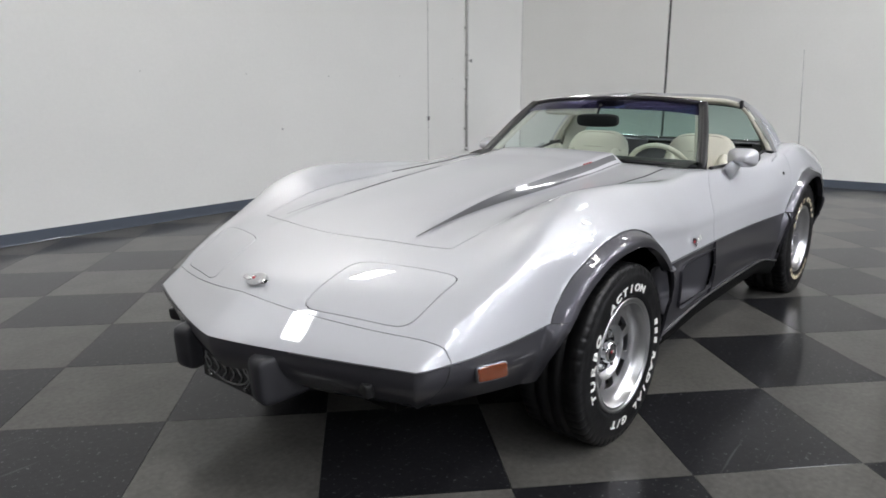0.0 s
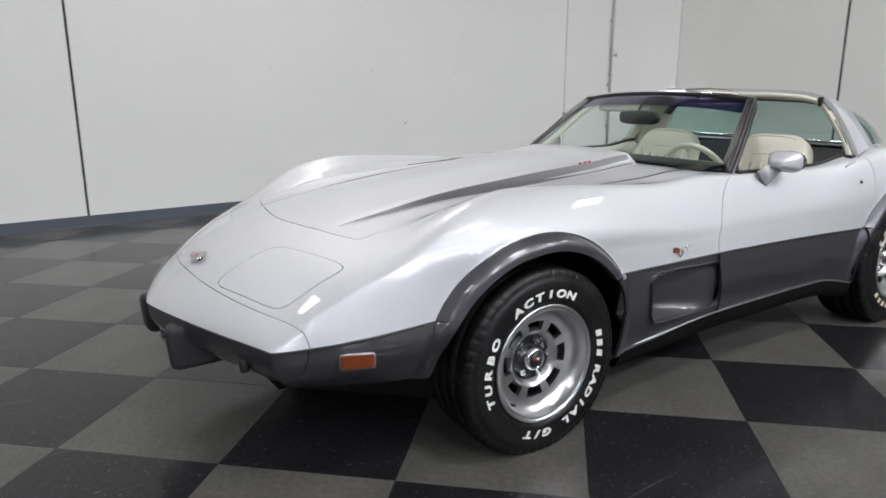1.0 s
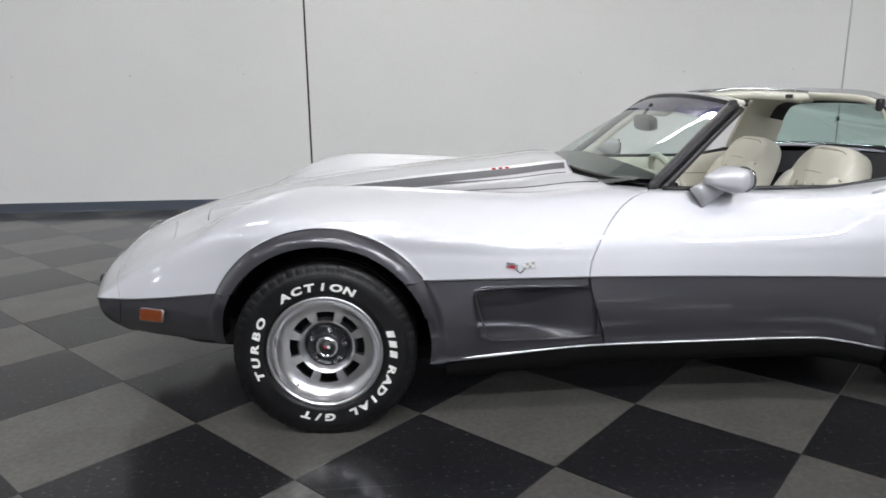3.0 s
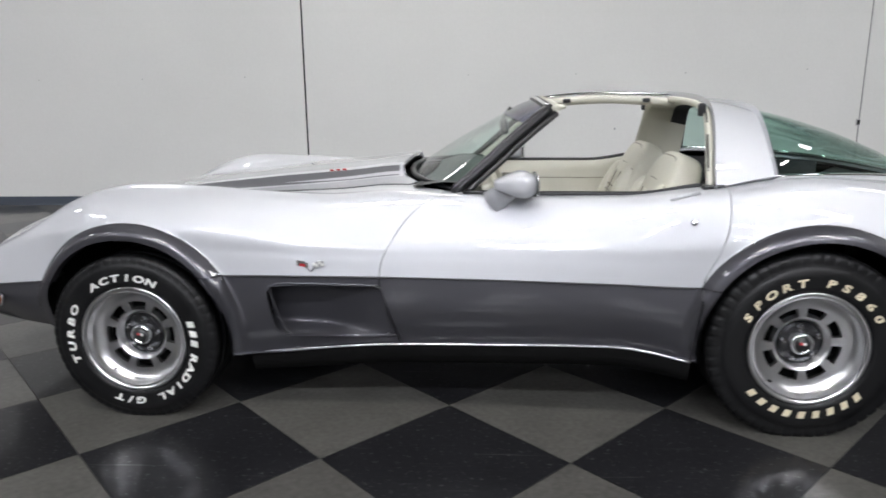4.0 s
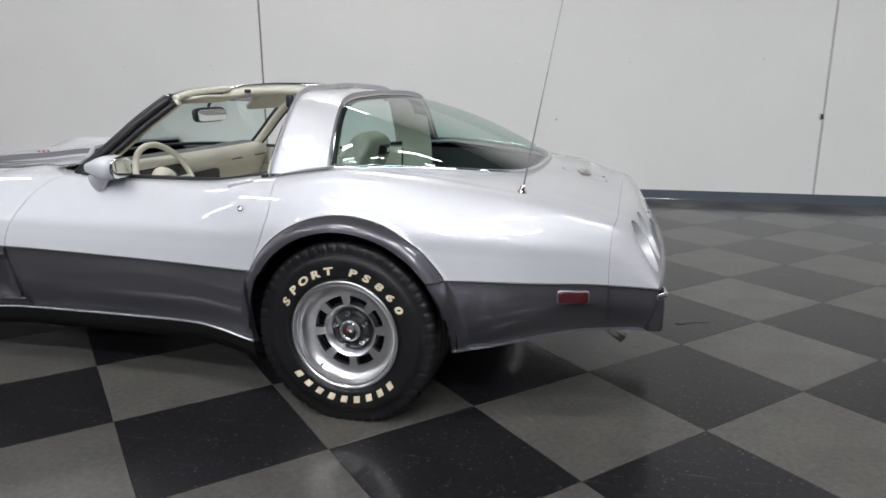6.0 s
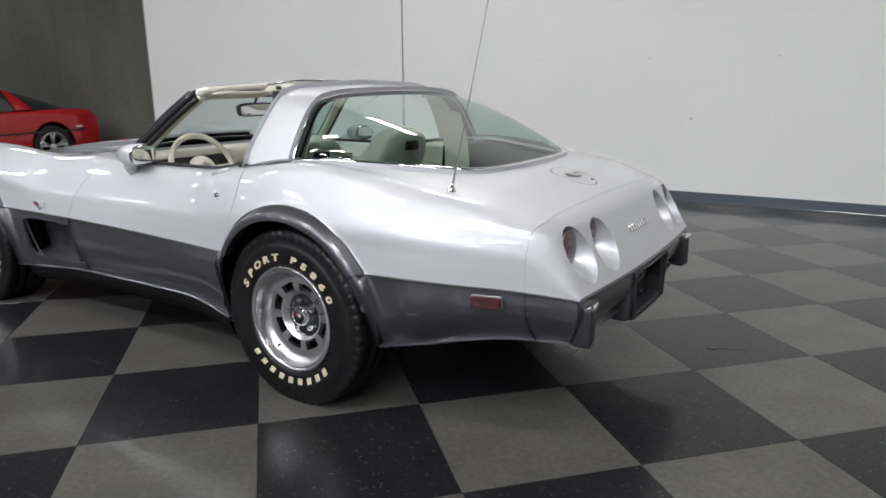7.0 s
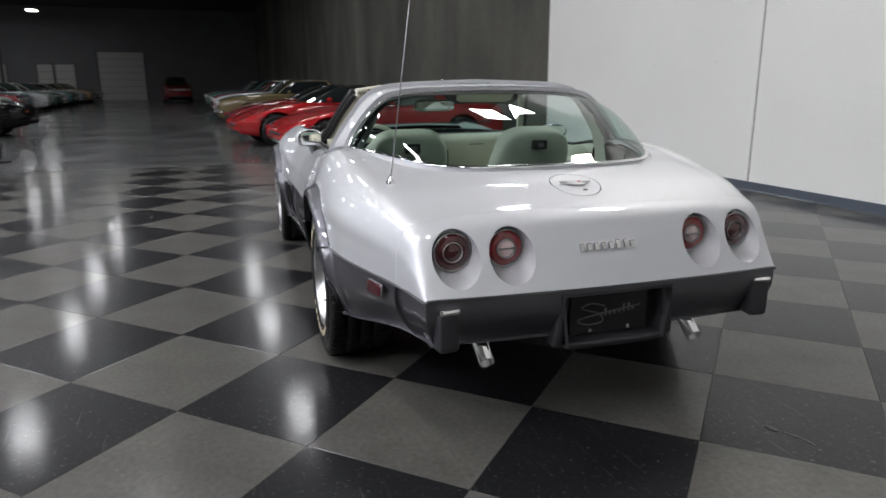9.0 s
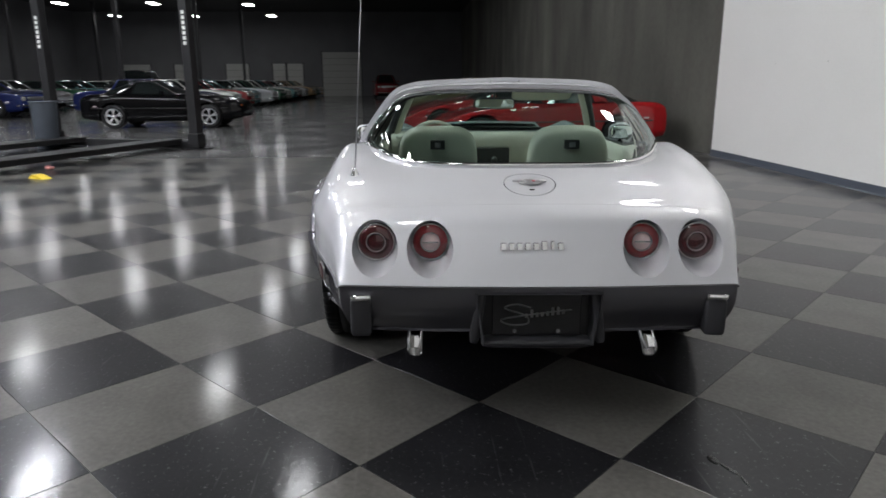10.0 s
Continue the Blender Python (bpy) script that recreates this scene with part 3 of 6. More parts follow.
# station: belt y z, shoulder y z, crown y z, inner y z, valley y z, z at 0.27, z at the middle
STATIONS = [
    (2.325, 0.690, 0.485, 0.672, 0.486, 0.620, 0.487, 0.500, 0.488, 0.400, 0.489, 0.490, 0.490),
    (2.312, 0.704, 0.487, 0.682, 0.497, 0.630, 0.500, 0.500, 0.502, 0.400, 0.503, 0.504, 0.504),
    (2.250, 0.728, 0.490, 0.704, 0.534, 0.648, 0.547, 0.520, 0.551, 0.410, 0.553, 0.554, 0.555),
    (2.180, 0.756, 0.496, 0.722, 0.574, 0.690, 0.590, 0.560, 0.598, 0.430, 0.601, 0.603, 0.605),
    (2.120, 0.772, 0.502, 0.735, 0.606, 0.706, 0.622, 0.580, 0.630, 0.440, 0.634, 0.637, 0.640),
    (2.070, 0.785, 0.507, 0.744, 0.630, 0.716, 0.647, 0.600, 0.654, 0.450, 0.658, 0.660, 0.662),
    (1.980, 0.803, 0.518, 0.768, 0.668, 0.732, 0.690, 0.605, 0.688, 0.465, 0.692, 0.694, 0.696),
    (1.830, 0.822, 0.532, 0.792, 0.724, 0.740, 0.760, 0.612, 0.742, 0.480, 0.735, 0.738, 0.740),
    (1.650, 0.845, 0.546, 0.830, 0.744, 0.740, 0.828, 0.612, 0.796, 0.485, 0.772, 0.774, 0.776),
    (1.450, 0.862, 0.560, 0.844, 0.778, 0.733, 0.872, 0.614, 0.846, 0.492, 0.800, 0.798, 0.802),
    (1.250, 0.874, 0.570, 0.858, 0.776, 0.722, 0.893, 0.616, 0.868, 0.500, 0.818, 0.815, 0.820),
    (1.000, 0.876, 0.577, 0.855, 0.765, 0.727, 0.886, 0.624, 0.866, 0.505, 0.832, 0.832, 0.838),
    (0.750, 0.868, 0.578, 0.844, 0.738, 0.738, 0.866, 0.642, 0.860, 0.512, 0.848, 0.852, 0.858),
    (0.500, 0.860, 0.577, 0.830, 0.712, 0.745, 0.846, 0.655, 0.860, 0.520, 0.866, 0.874, 0.880),
    (0.250, 0.852, 0.575, 0.820, 0.710, 0.738, 0.850, 0.668, 0.878, 0.520, 0.886, 0.898, 0.904),
    (0.000, 0.846, 0.571, 0.812, 0.710, 0.742, 0.838, 0.690, 0.866, 0.500, 0.872, 0.880, 0.880),
    (-0.300, 0.843, 0.565, 0.815, 0.710, 0.752, 0.832, 0.700, 0.860, 0.500, 0.860, 0.860, 0.860),
    (-0.600, 0.848, 0.559, 0.830, 0.710, 0.770, 0.838, 0.702, 0.862, 0.500, 0.862, 0.862, 0.862),
    (-0.850, 0.856, 0.554, 0.850, 0.722, 0.802, 0.856, 0.722, 0.888, 0.550, 0.890, 0.890, 0.890),
    (-1.050, 0.868, 0.556, 0.867, 0.742, 0.806, 0.884, 0.716, 0.912, 0.570, 0.924, 0.925, 0.925),
    (-1.250, 0.878, 0.561, 0.874, 0.760, 0.796, 0.912, 0.702, 0.929, 0.580, 0.930, 0.925, 0.925),
    (-1.500, 0.875, 0.570, 0.870, 0.755, 0.784, 0.894, 0.685, 0.912, 0.575, 0.912, 0.910, 0.910),
    (-1.750, 0.858, 0.580, 0.850, 0.745, 0.766, 0.858, 0.665, 0.878, 0.550, 0.890, 0.898, 0.898),
    (-2.000, 0.802, 0.574, 0.796, 0.720, 0.737, 0.815, 0.635, 0.842, 0.500, 0.850, 0.856, 0.857),
    (-2.160, 0.745, 0.567, 0.740, 0.700, 0.700, 0.772, 0.610, 0.794, 0.500, 0.801, 0.805, 0.806),
    (-2.215, 0.724, 0.562, 0.718, 0.688, 0.684, 0.758, 0.600, 0.779, 0.500, 0.786, 0.790, 0.791),
    (-2.262, 0.707, 0.558, 0.700, 0.666, 0.668, 0.728, 0.590, 0.750, 0.500, 0.757, 0.761, 0.762),
    (-2.290, 0.697, 0.555, 0.690, 0.642, 0.660, 0.690, 0.585, 0.708, 0.500, 0.714, 0.717, 0.718),
    (-2.335, 0.684, 0.551, 0.676, 0.598, 0.650, 0.620, 0.580, 0.629, 0.500, 0.632, 0.633, 0.633),
    (-2.374, 0.672, 0.546, 0.662, 0.552, 0.630, 0.553, 0.570, 0.553, 0.500, 0.553, 0.553, 0.553),
]
ST = np.array(STATIONS)
station_curves = [pchip(ST[:, 0], ST[:, k]) for k in range(1, 13)]


def plan_shift(u, y):
    """Rounds nose and tail in plan."""
    k, w = smooth(1.95, 2.28, u), np.abs(y) / 0.7
    return -0.19 * w ** 2 * smooth(1.2, 2.0, u) * (1 - k) - 0.215 * w ** 1.25 * k + 0.035 * (np.abs(y) / 0.7) ** 2 * smooth(-1.7, -2.2, u)


def bulge(x, y):
    """The raised middle of the bonnet."""
    h = 0.046 * smooth(1.95, 0.7, x)
    half = 0.345 + 0.012 * smooth(1.4, 0.3, x)
    return h * smooth(half + 0.012, half - 0.045, np.abs(y)) * (np.asarray(x) > 0.1)


def flare_rise(d, r):
    """Rounded lip: springs out of the body at its outer edge and turns upright at the wheel opening."""
    t = np.clip((FLARE + 0.001 - d) / (FLARE + 0.001 - r), 0, 1)
    return 1 - (1 - np.minimum(t / 0.58, 1)) ** 1.5


def upper_surface():
    us = np.unique(np.concatenate([np.linspace(2.325, 2.1, 30), np.linspace(2.1, -2.1, 330), np.linspace(-2.1, -2.374, 40)]))[::-1]
    c = np.array([f(us) for f in station_curves])
    by, bz, sy, sz, cy, cz, iy, iz, vy, vz, z6, zc = c
    my, mz = (by + sy) / 2 + 0.004, (bz + sz) / 2
    y6 = np.where(vy > 0.3, 0.27, vy * 0.6)
    ctrl_y = np.array([2 * by - my, by, my, sy, cy, iy, vy, y6, 0 * by, -y6])
    ctrl_z = np.array([2 * bz - mz, bz, mz, sz, cz, iz, vz, z6, zc, z6])
    ys, zs = [], []
    for s in range(1, 8):
        for t in np.linspace(0, 1, 11, endpoint=False):
            for ctrl, out in ((ctrl_y, ys), (ctrl_z, zs)):
                a, b, cc, d = ctrl[s - 1:s + 3]
                out.append(0.5 * (2 * b + (cc - a) * t + (2 * a - 5 * b + 4 * cc - d) * t * t + (3 * b - a - 3 * cc + d) * t ** 3))
    ys.append(0 * by)
    zs.append(zc)
    ys, zs = np.array(ys).T, np.array(zs).T
    half = ys.shape[1]
    y = np.hstack([ys, -ys[:, -2::-1]])
    z = np.hstack([zs, zs[:, -2::-1]])
    x = us[:, None] + plan_shift(us[:, None], y)
    z = z + bulge(x, y)
    # flared lips round the wheel openings
    for (wx, wz), r in ((FW, ARCH_F), (RW, ARCH_R)):
        d = np.hypot(x - wx, z - wz)
        lip = (0.044 if wx > 0 else 0.040) * flare_rise(d, r) * (np.abs(y) > 0.6)
        y = y + np.sign(y) * lip
    return np.stack([x, y, z], -1), half


UP, HALF = upper_surface()
N_U, N_V = UP.shape[:2]
upper = (UP.reshape(-1, 3), [tuple(reversed(f)) for f in grid_faces(N_U, N_V)])

# belt loop: middle of the nose, left side, middle of the tail
loop = np.vstack([UP[0, HALF - 1:0:-1], UP[:, 0], UP[-1, 1:HALF]])
run = np.concatenate([[0], np.cumsum(np.linalg.norm(np.diff(loop, axis=0), axis=1))])
keep = np.concatenate([[True], np.diff(run) > 1e-5])
even = np.linspace(0, run[-1], 640)
loop = np.stack([np.interp(even, run[keep], loop[keep, k]) for k in range(3)], 1)
tan = np.gradient(loop[:, :2], axis=0)
wide = np.pad(tan, ((8, 8), (0, 0)), mode="edge")
tan = sum(wide[k:k + len(tan)] for k in range(17))
tan /= np.linalg.norm(tan, axis=1)[:, None]
out_n = np.stack([tan[:, 1], -tan[:, 0]], 1)
out_n *= np.sign(out_n[len(loop) // 2, 1])
out_n[0], out_n[-1] = (1, 0), (-1, 0)
floor_z = pchip([2.4, 2.1, 1.63, 0.9, 0.72, 0.23, -0.59, -0.83, -0.9, -1.64, -1.72, -2.167, -2.3, -2.4],
                [0.318, 0.330, 0.318, 0.255, 0.265, 0.305, 0.315, 0.275, 0.27, 0.30, 0.315, 0.385, 0.385, 0.385])
tuck = pchip([2.4, 2.0, 1.6, 0.9, -0.9, -1.6, -2.1, -2.4], [0.115, 0.090, 0.058, 0.032, 0.032, 0.05, 0.06, 0.05])


def lower_surface():
    rows = []
    for t in np.linspace(0, 1, 34):
        d = 0.003 + tuck(loop[:, 0]) * t ** 2.2 - 0.005 * math.sin(math.pi * t) ** 1.5
        z = loop[:, 2] + (floor_z(loop[:, 0]) - loop[:, 2]) * t
        z = np.minimum(z, loop[:, 2] - 0.002)
        xy = loop[:, :2] - out_n * d[:, None]
        # lips
        for (wx, wz), r in ((FW, ARCH_F), (RW, ARCH_R)):
            dist = np.hypot(xy[:, 0] - wx, z - wz)
            out = 0.044 if wx > 0 else 0.040
            belt = out * flare_rise(np.hypot(loop[:, 0] - wx, loop[:, 2] - wz), r)
            fade = 1 - 0.8 * float(smooth(0.0, 0.7, t))
            lip = fade * (out + d * 0.25) * flare_rise(dist, r) - belt
            xy = xy + out_n * lip[:, None]
        xy[0, 1] = xy[-1, 1] = 0
        rows.append(np.column_stack([xy, z]))
    rows = np.array(rows)
    return rows.reshape(-1, 3), grid_faces(*rows.shape[:2])


lower_l = lower_surface()
lower_r = mirrored(lower_l)

# cut lines
door_front = pchip([0.2, 0.326, 0.425, 0.573, 0.62, 0.706, 0.80, 0.845, 0.872, 1.0], [0.20, 0.214, 0.244, 0.282, 0.276, 0.236, 0.165, 0.10, 0.022, -0.02])
door_back = pchip([0.2, 0.40, 0.565, 0.698, 0.798, 0.90, 1.0], [-0.86, -0.868, -0.882, -0.937, -0.963, -0.966, -0.966])
GAP = 0.0009


def nose_line(x, y, z):
    """Ahead of the seam between nose cover and fenders."""
    return x - (2.187 - 0.19 * (np.abs(y) / 0.78) ** 1.7) + 0.01 * smooth(0.68, 0.78, np.abs(y)) - 0.06 * (0.50 - z) * (z < 0.5)


def tail_line(x, y, z):
    return -x - (2.190 - 0.018 * smooth(0.62, 0.75, np.abs(y)))


def hood_area(x, y, z):
    ay = np.abs(y)
    return np.minimum(np.minimum(0.588 - 0.055 * smooth(0.35, 1.50, x) - 0.03 * smooth(1.45, 1.78, x) - ay, 1.828 - 0.28 * ay ** 1.6 - x - 0.25 * np.maximum(0, ay - 0.53)), x - (0.262 - 0.12 * smooth(0.30, 0.62, ay)))


def cockpit(x, y, z):
    """Inside the opening of the cabin."""
    ay = np.abs(y)
    return np.minimum(np.minimum(0.70 + 0.01 * smooth(-0.6, -0.9, x) - ay, x + 1.02), 0.2585 - 0.12 * smooth(0.30, 0.62, ay) - 0.20 * smooth(0.62, 0.71, ay) - x)


def rear_opening(x, y, z):
    ay = np.abs(y)
    side = pchip([-1.85, -1.80, -1.65, -1.45, -1.15, -1.0], [0.05, 0.44, 0.545, 0.605, 0.665, 0.68])
    return np.minimum(np.minimum(side(x) - ay, x + 1.835), -0.9 - x)


def arch(w, r):
    return lambda x, y, z: np.where(np.abs(y) > 0.5, np.hypot(x - w[0], z - w[1]) - r, 1.0)


def side_of(s, g0=0.0):
    return lambda x, y, z: s * y - g0


def minus(g, gap=GAP):
    return lambda x, y, z: -g(x, y, z) - gap


def plus(g, gap=GAP):
    return lambda x, y, z: g(x, y, z) - gap


def behind_front(x, y, z):
    return door_front(z) - x


def ahead_back(x, y, z):
    return x - door_back(z)


no_cabin = minus(lambda x, y, z: np.maximum(cockpit(x, y, z), rear_opening(x, y, z)), 0)
silver = clips(upper, no_cabin, arch(FW, FLARE), arch(RW, FLARE))
flares = clips(upper, lambda x, y, z: np.maximum(-arch(FW, FLARE)(x, y, z), -arch(RW, FLARE)(x, y, z)) - 0.001, arch(FW, ARCH_F), arch(RW, ARCH_R))
LAMPS = [(0.553, 0.678), (0.365, 0.678), (-0.365, 0.678), (-0.553, 0.678)]


def lamp_holes(x, y, z):
    g = np.full(np.shape(x), 1.0)
    for ly, lz in LAMPS:
        g = np.minimum(g, (np.hypot((y - ly) / 0.079, (z - lz + 0.012) / 0.090) - 1) * 0.08)
    return np.where(x < -2.1, g, 1.0)


def fuel_ring(x, y, z):
    return np.where(x < -1.8, 0.096 - np.hypot(x + 2.03, y), -1.0)


def lid(s):
    """Head-lamp lid: a rounded four-sided field on the nose."""
    def g(x, y, z):
        yy = s * y
        cx, cyy = 1.990 - 0.29 * (yy - 0.435), 0.435 - 0.14 * (x - 1.99)
        a, b = np.abs((x - cx) / 0.106), np.abs((yy - cyy) / 0.172)
        return np.where(yy > 0.1, 0.1 * (1 - (a ** 7 + b ** 7) ** (1 / 7)), -1)
    return g


lids = lambda x, y, z: np.where(x > 1.8, np.maximum(lid(1)(x, y, z), lid(-1)(x, y, z)), -1)
front = clips(silver, lambda x, y, z: x + 0.05)
rear = clips(silver, lambda x, y, z: -x)

hood = mesh_part("hood", clips(front, lambda x, y, z: hood_area(x, y, z) - 0.003 - 0.006 * smooth(1.0, 0.35, x) * (np.abs(y) > 0.5)), SILVER, car, rim=0.014)
# added black strips along the bonnet sides stand in for shade in the gap
for s in (1, -1):
    side_edge = edge_loop(clips(front, lambda x, y, z: hood_area(x, y, z) - 0.003), lambda x, y, z: np.where((s * y > 0.5) & (x < 0.95) & (x > 0.17), hood_area(x, y, z) - 0.003, 1.0))
    side_edge = side_edge[np.argsort(side_edge[:, 0])][::2]
    mesh_part("hood_seal", tube(side_edge + np.array([0, s * 0.004, 0.0]), 0.0032, 6), BLACK_TRIM, hood, "black strip standing in for shade in the bonnet gap")
nose = mesh_part("front_bumper_cover", clips(front, plus(nose_line)), SILVER, car, rim=0.012)
for s in (1, -1):
    mesh_part("headlight_lid", clips(front, plus(lid(s))), SILVER, car, rim=0.012)
nose_deck = lambda x, y, z: np.minimum(-nose_line(x, y, z), -hood_area(x, y, z)) - GAP
mesh_part("front_panel", clips(front, nose_deck, minus(lids), lambda x, y, z: np.minimum(0.61 - np.abs(y), x - 1.5) - 0.0), SILVER, car, rim=0.012)
inner_strip = lambda x, y, z: np.maximum(np.abs(y) - 0.61, 1.5 - x)
fender, door = {}, {}
for s in (1, -1):
    sd = side_of(s)
    fender[s] = mesh_part("front_fender", clips(clips(front, sd), nose_deck, inner_strip, minus(lids), minus(behind_front)), SILVER, car, rim=0.012)
    door[s] = empty("door")
    door[s].parent = car
    mesh_part("upper_skin", clips(silver, sd, plus(behind_front, 0.0024), plus(ahead_back, 0.002)), SILVER, door[s], rim=0.012)
    low = lower_l if s == 1 else lower_r
    mesh_part("lower_skin", clips(low, plus(behind_front, 0.0024), plus(ahead_back, 0.002)), GREY_PAINT, door[s], "charcoal lower door skin", rim=0.010)

    def vent(x, y, z):
        a, b = (x - (0.476 + 0.16 * (z - 0.45))) / 0.222, (z - 0.4395) / 0.101
        return 0.08 * (1 - (np.abs(a) ** 7 + np.abs(b) ** 7) ** (1 / 7))
    fl = clips(low, minus(nose_line), minus(behind_front), arch(FW, ARCH_F))
    mesh_part("fender_lower", clips(fl, minus(vent, 0), lambda x, y, z: FW[0] - x), GREY_PAINT, fender[s], "charcoal lower fender with side vent", rim=0.012)
    mesh_part("fender_lower", clips(fl, lambda x, y, z: x - FW[0]), GREY_PAINT, fender[s], "charcoal lower fender ahead of the wheel")
    # side vent: deep at its front, running out to the door
    grid = []
    for zz in np.linspace(0.330, 0.545, 14):
        row = []
        for xx in np.linspace(0.735, 0.235, 24):
            face = 0.846 - 0.020 * float(smooth(0.50, 0.33, zz))
            edge = max(0.0, 1 - min((zz - 0.330) / 0.022, (0.545 - zz) / 0.022))
            row.append((xx, s * (face - 0.008 - 0.085 * float(smooth(0.24, 0.58, xx)) * (1 - edge)), zz))
        grid.append(row)
    g = np.array(grid)
    mesh_part("side_vent", (g.reshape(-1, 3), grid_faces(*g.shape[:2]) if s == 1 else [tuple(reversed(f)) for f in grid_faces(*g.shape[:2])]), VENT_SHADED, fender[s], "recessed vent, satin charcoal darkened for shade", rim=0.02)
    path = [(0.283, 0.541), (0.615, 0.546), (0.680, 0.538), (0.697, 0.515), (0.664, 0.390), (0.636, 0.343), (0.575, 0.332), (0.226, 0.343)]
    pts = spline([(px, s * (0.856 + 0.006 * float(smooth(0.3, 0.8, px)) - 0.022 * float(smooth(0.50, 0.33, pz))), pz) for px, pz in path], 48)
    mesh_part("vent_trim", tube(pts, 0.0045, 6), GREY_PAINT, fender[s])
quarter = mesh_part("rear_body", clips(rear, minus(tail_line, 0.0005), minus(fuel_ring), minus(lambda x, y, z: np.minimum(ahead_back(x, y, z), 0.5 + 0 * x))), SILVER, car, rim=0.012)
mesh_part("fuel_lid", clips(rear, plus(fuel_ring, 0.0025)), SILVER, car, rim=0.008)
tail_mesh = clips(rear, plus(tail_line, 0.0005), lamp_holes)
tail = mesh_part("rear_bumper_cover", tail_mesh, SILVER, car)
for sx, w in ((1, FW), (-1, RW)):
    for s in (1, -1):
        mesh_part("wheel_arch_flare", clips(flares, side_of(s), lambda x, y, z, sx=sx: sx * x), GREY_PAINT, fender[s] if sx == 1 else quarter, "charcoal wheel arch lip", rim=0.03)

for s, low in ((1, lower_l), (-1, lower_r)):
    for sx in (1, -1):
        mesh_part("quarter_lower", clips(low, minus(ahead_back), minus(tail_line, 0.0001), arch(RW, ARCH_R), lambda x, y, z, sx=sx: sx * (x - RW[0])), GREY_PAINT, quarter, "charcoal lower quarter panel", rim=0.012)
both = join(lower_l, lower_r)
fb = mesh_part("front_bumper", clips(both, plus(nose_line)), GREY_PAINT, car, "charcoal front bumper under the silver nose")
rb_mesh = clips(both, plus(tail_line, 0.0001), lambda x, y, z: np.where(x < -2.2, np.maximum(np.abs(y) - 0.205, z - 0.528), 1))
rb = mesh_part("rear_bumper", rb_mesh, GREY_PAINT, car, "charcoal rear bumper with plate recess", rim=0.012)

# dark shell behind all joints
inner = UP.copy()
inner[..., 2] -= 0.022
inner[..., 1] *= 0.972
inner[..., 0] *= 0.990
mesh_part("inner_shell", clips((inner.reshape(-1, 3), upper[1]), no_cabin, arch(FW, 0.40), arch(RW, 0.41), lamp_holes), UNDER, car)
lo_in = np.array(lower_l[0])
lo_in[:, 1] -= 0.075
lo_in[:, 0] *= 0.965
lo_in = (lo_in, lower_l[1])
for half_in in (lo_in, mirrored(lo_in)):
    for low_x, high_x in ((1.24, 3.0), (-1.26, 0.14), (-3.0, -1.26)):
        mesh_part("inner_sill", clips(half_in, arch(FW, 0.41), arch(RW, 0.42), lambda x, y, z, a=low_x, b=high_x: np.minimum(x - a, b - x)), UNDER, car)
under = empty("underbody")
under.parent = car
box("floor_pan", -1.0, -0.62, 0.18, 1.0, 0.62, 0.24, UNDER, under)
box("rear_pan", -2.2, -0.55, 0.40, -1.0, 0.55, 0.43, UNDER, under)
box("front_pan", 1.0, -0.55, 0.30, 2.05, 0.55, 0.34, UNDER, under)
for wx in (FW[0], RW[0]):
    for s in (1, -1):
        ang = np.linspace(-0.06, math.pi + 0.06, 28)
        g = np.array([[(wx + 0.41 * math.cos(a), s * yy, 0.34 + 0.405 * math.sin(a)) for a in ang] for yy in (0.45, 0.62, 0.742 if wx > 0 else 0.855)])
        side = np.array([[(wx + r * math.cos(a), s * 0.45, 0.34 + r * math.sin(a)) for a in ang] for r in (0.02, 0.41)])
        mesh_part("wheel_housing", join((g.reshape(-1, 3), grid_faces(3, 28)), (side.reshape(-1, 3), grid_faces(2, 28))), UNDER, under)
# pinstripe along the belt
for s in (1, -1):
    sel = loop[(loop[:, 0] < 2.25) & (loop[:, 0] > -2.36)]
    for a, b in ((2.3, 1.66), (0.86, -0.87), (-1.66, -2.4)):
        seg = sel[(sel[:, 0] <= a) & (sel[:, 0] >= b)]
        if len(seg) > 2:
            mesh_part("pinstripe", tube([(p[0], s * (p[1] + 0.0005), p[2] - 0.003) for p in seg], 0.004, 6), PIN, car)
# pinstripe round the wheel arch lips
for w, host in ((FW, None), (RW, quarter)):
    for s in (1, -1):
        pts = edge_loop(silver, lambda x, y, z: np.where(np.sign(y) == s, arch(w, FLARE)(x, y, z), 1.0))
        pts = pts[np.argsort(np.arctan2(pts[:, 2] - w[1], pts[:, 0] - w[0]))]
        pts = np.array([pts[k] for k in range(0, len(pts), 3)]) + np.array([0, s * 0.0006, 0.0006])
        mesh_part("pinstripe", tube(pts, 0.0028, 6), PIN, host or fender[s])
# black sills and bright sill strip
for s in (1, -1):
    pts = spline([(0.80, 0.828, 0.258), (0.60, 0.832, 0.276), (0.40, 0.832, 0.294), (0.23, 0.83, 0.304), (-0.2, 0.828, 0.311), (-0.56, 0.83, 0.314), (-0.70, 0.834, 0.300), (-0.80, 0.84, 0.279), (-0.86, 0.844, 0.266)], 40)
    pts[:, 1] *= s
    mesh_part("sill_strip", tube(pts, 0.0040, 8), ALU, car, "bright sill strip")
    prof = [(0.0, 0.0), (-0.006, -0.04), (-0.03, -0.085), (-0.10, -0.10)]
    g = np.array([[(p[0], p[1] + s * dy, max(0.17, p[2] + dz)) for p in pts] for dy, dz in prof])
    mesh_part("sill", (g.reshape(-1, 3), grid_faces(*g.shape[:2])), UNDER, car, "black rocker sill")

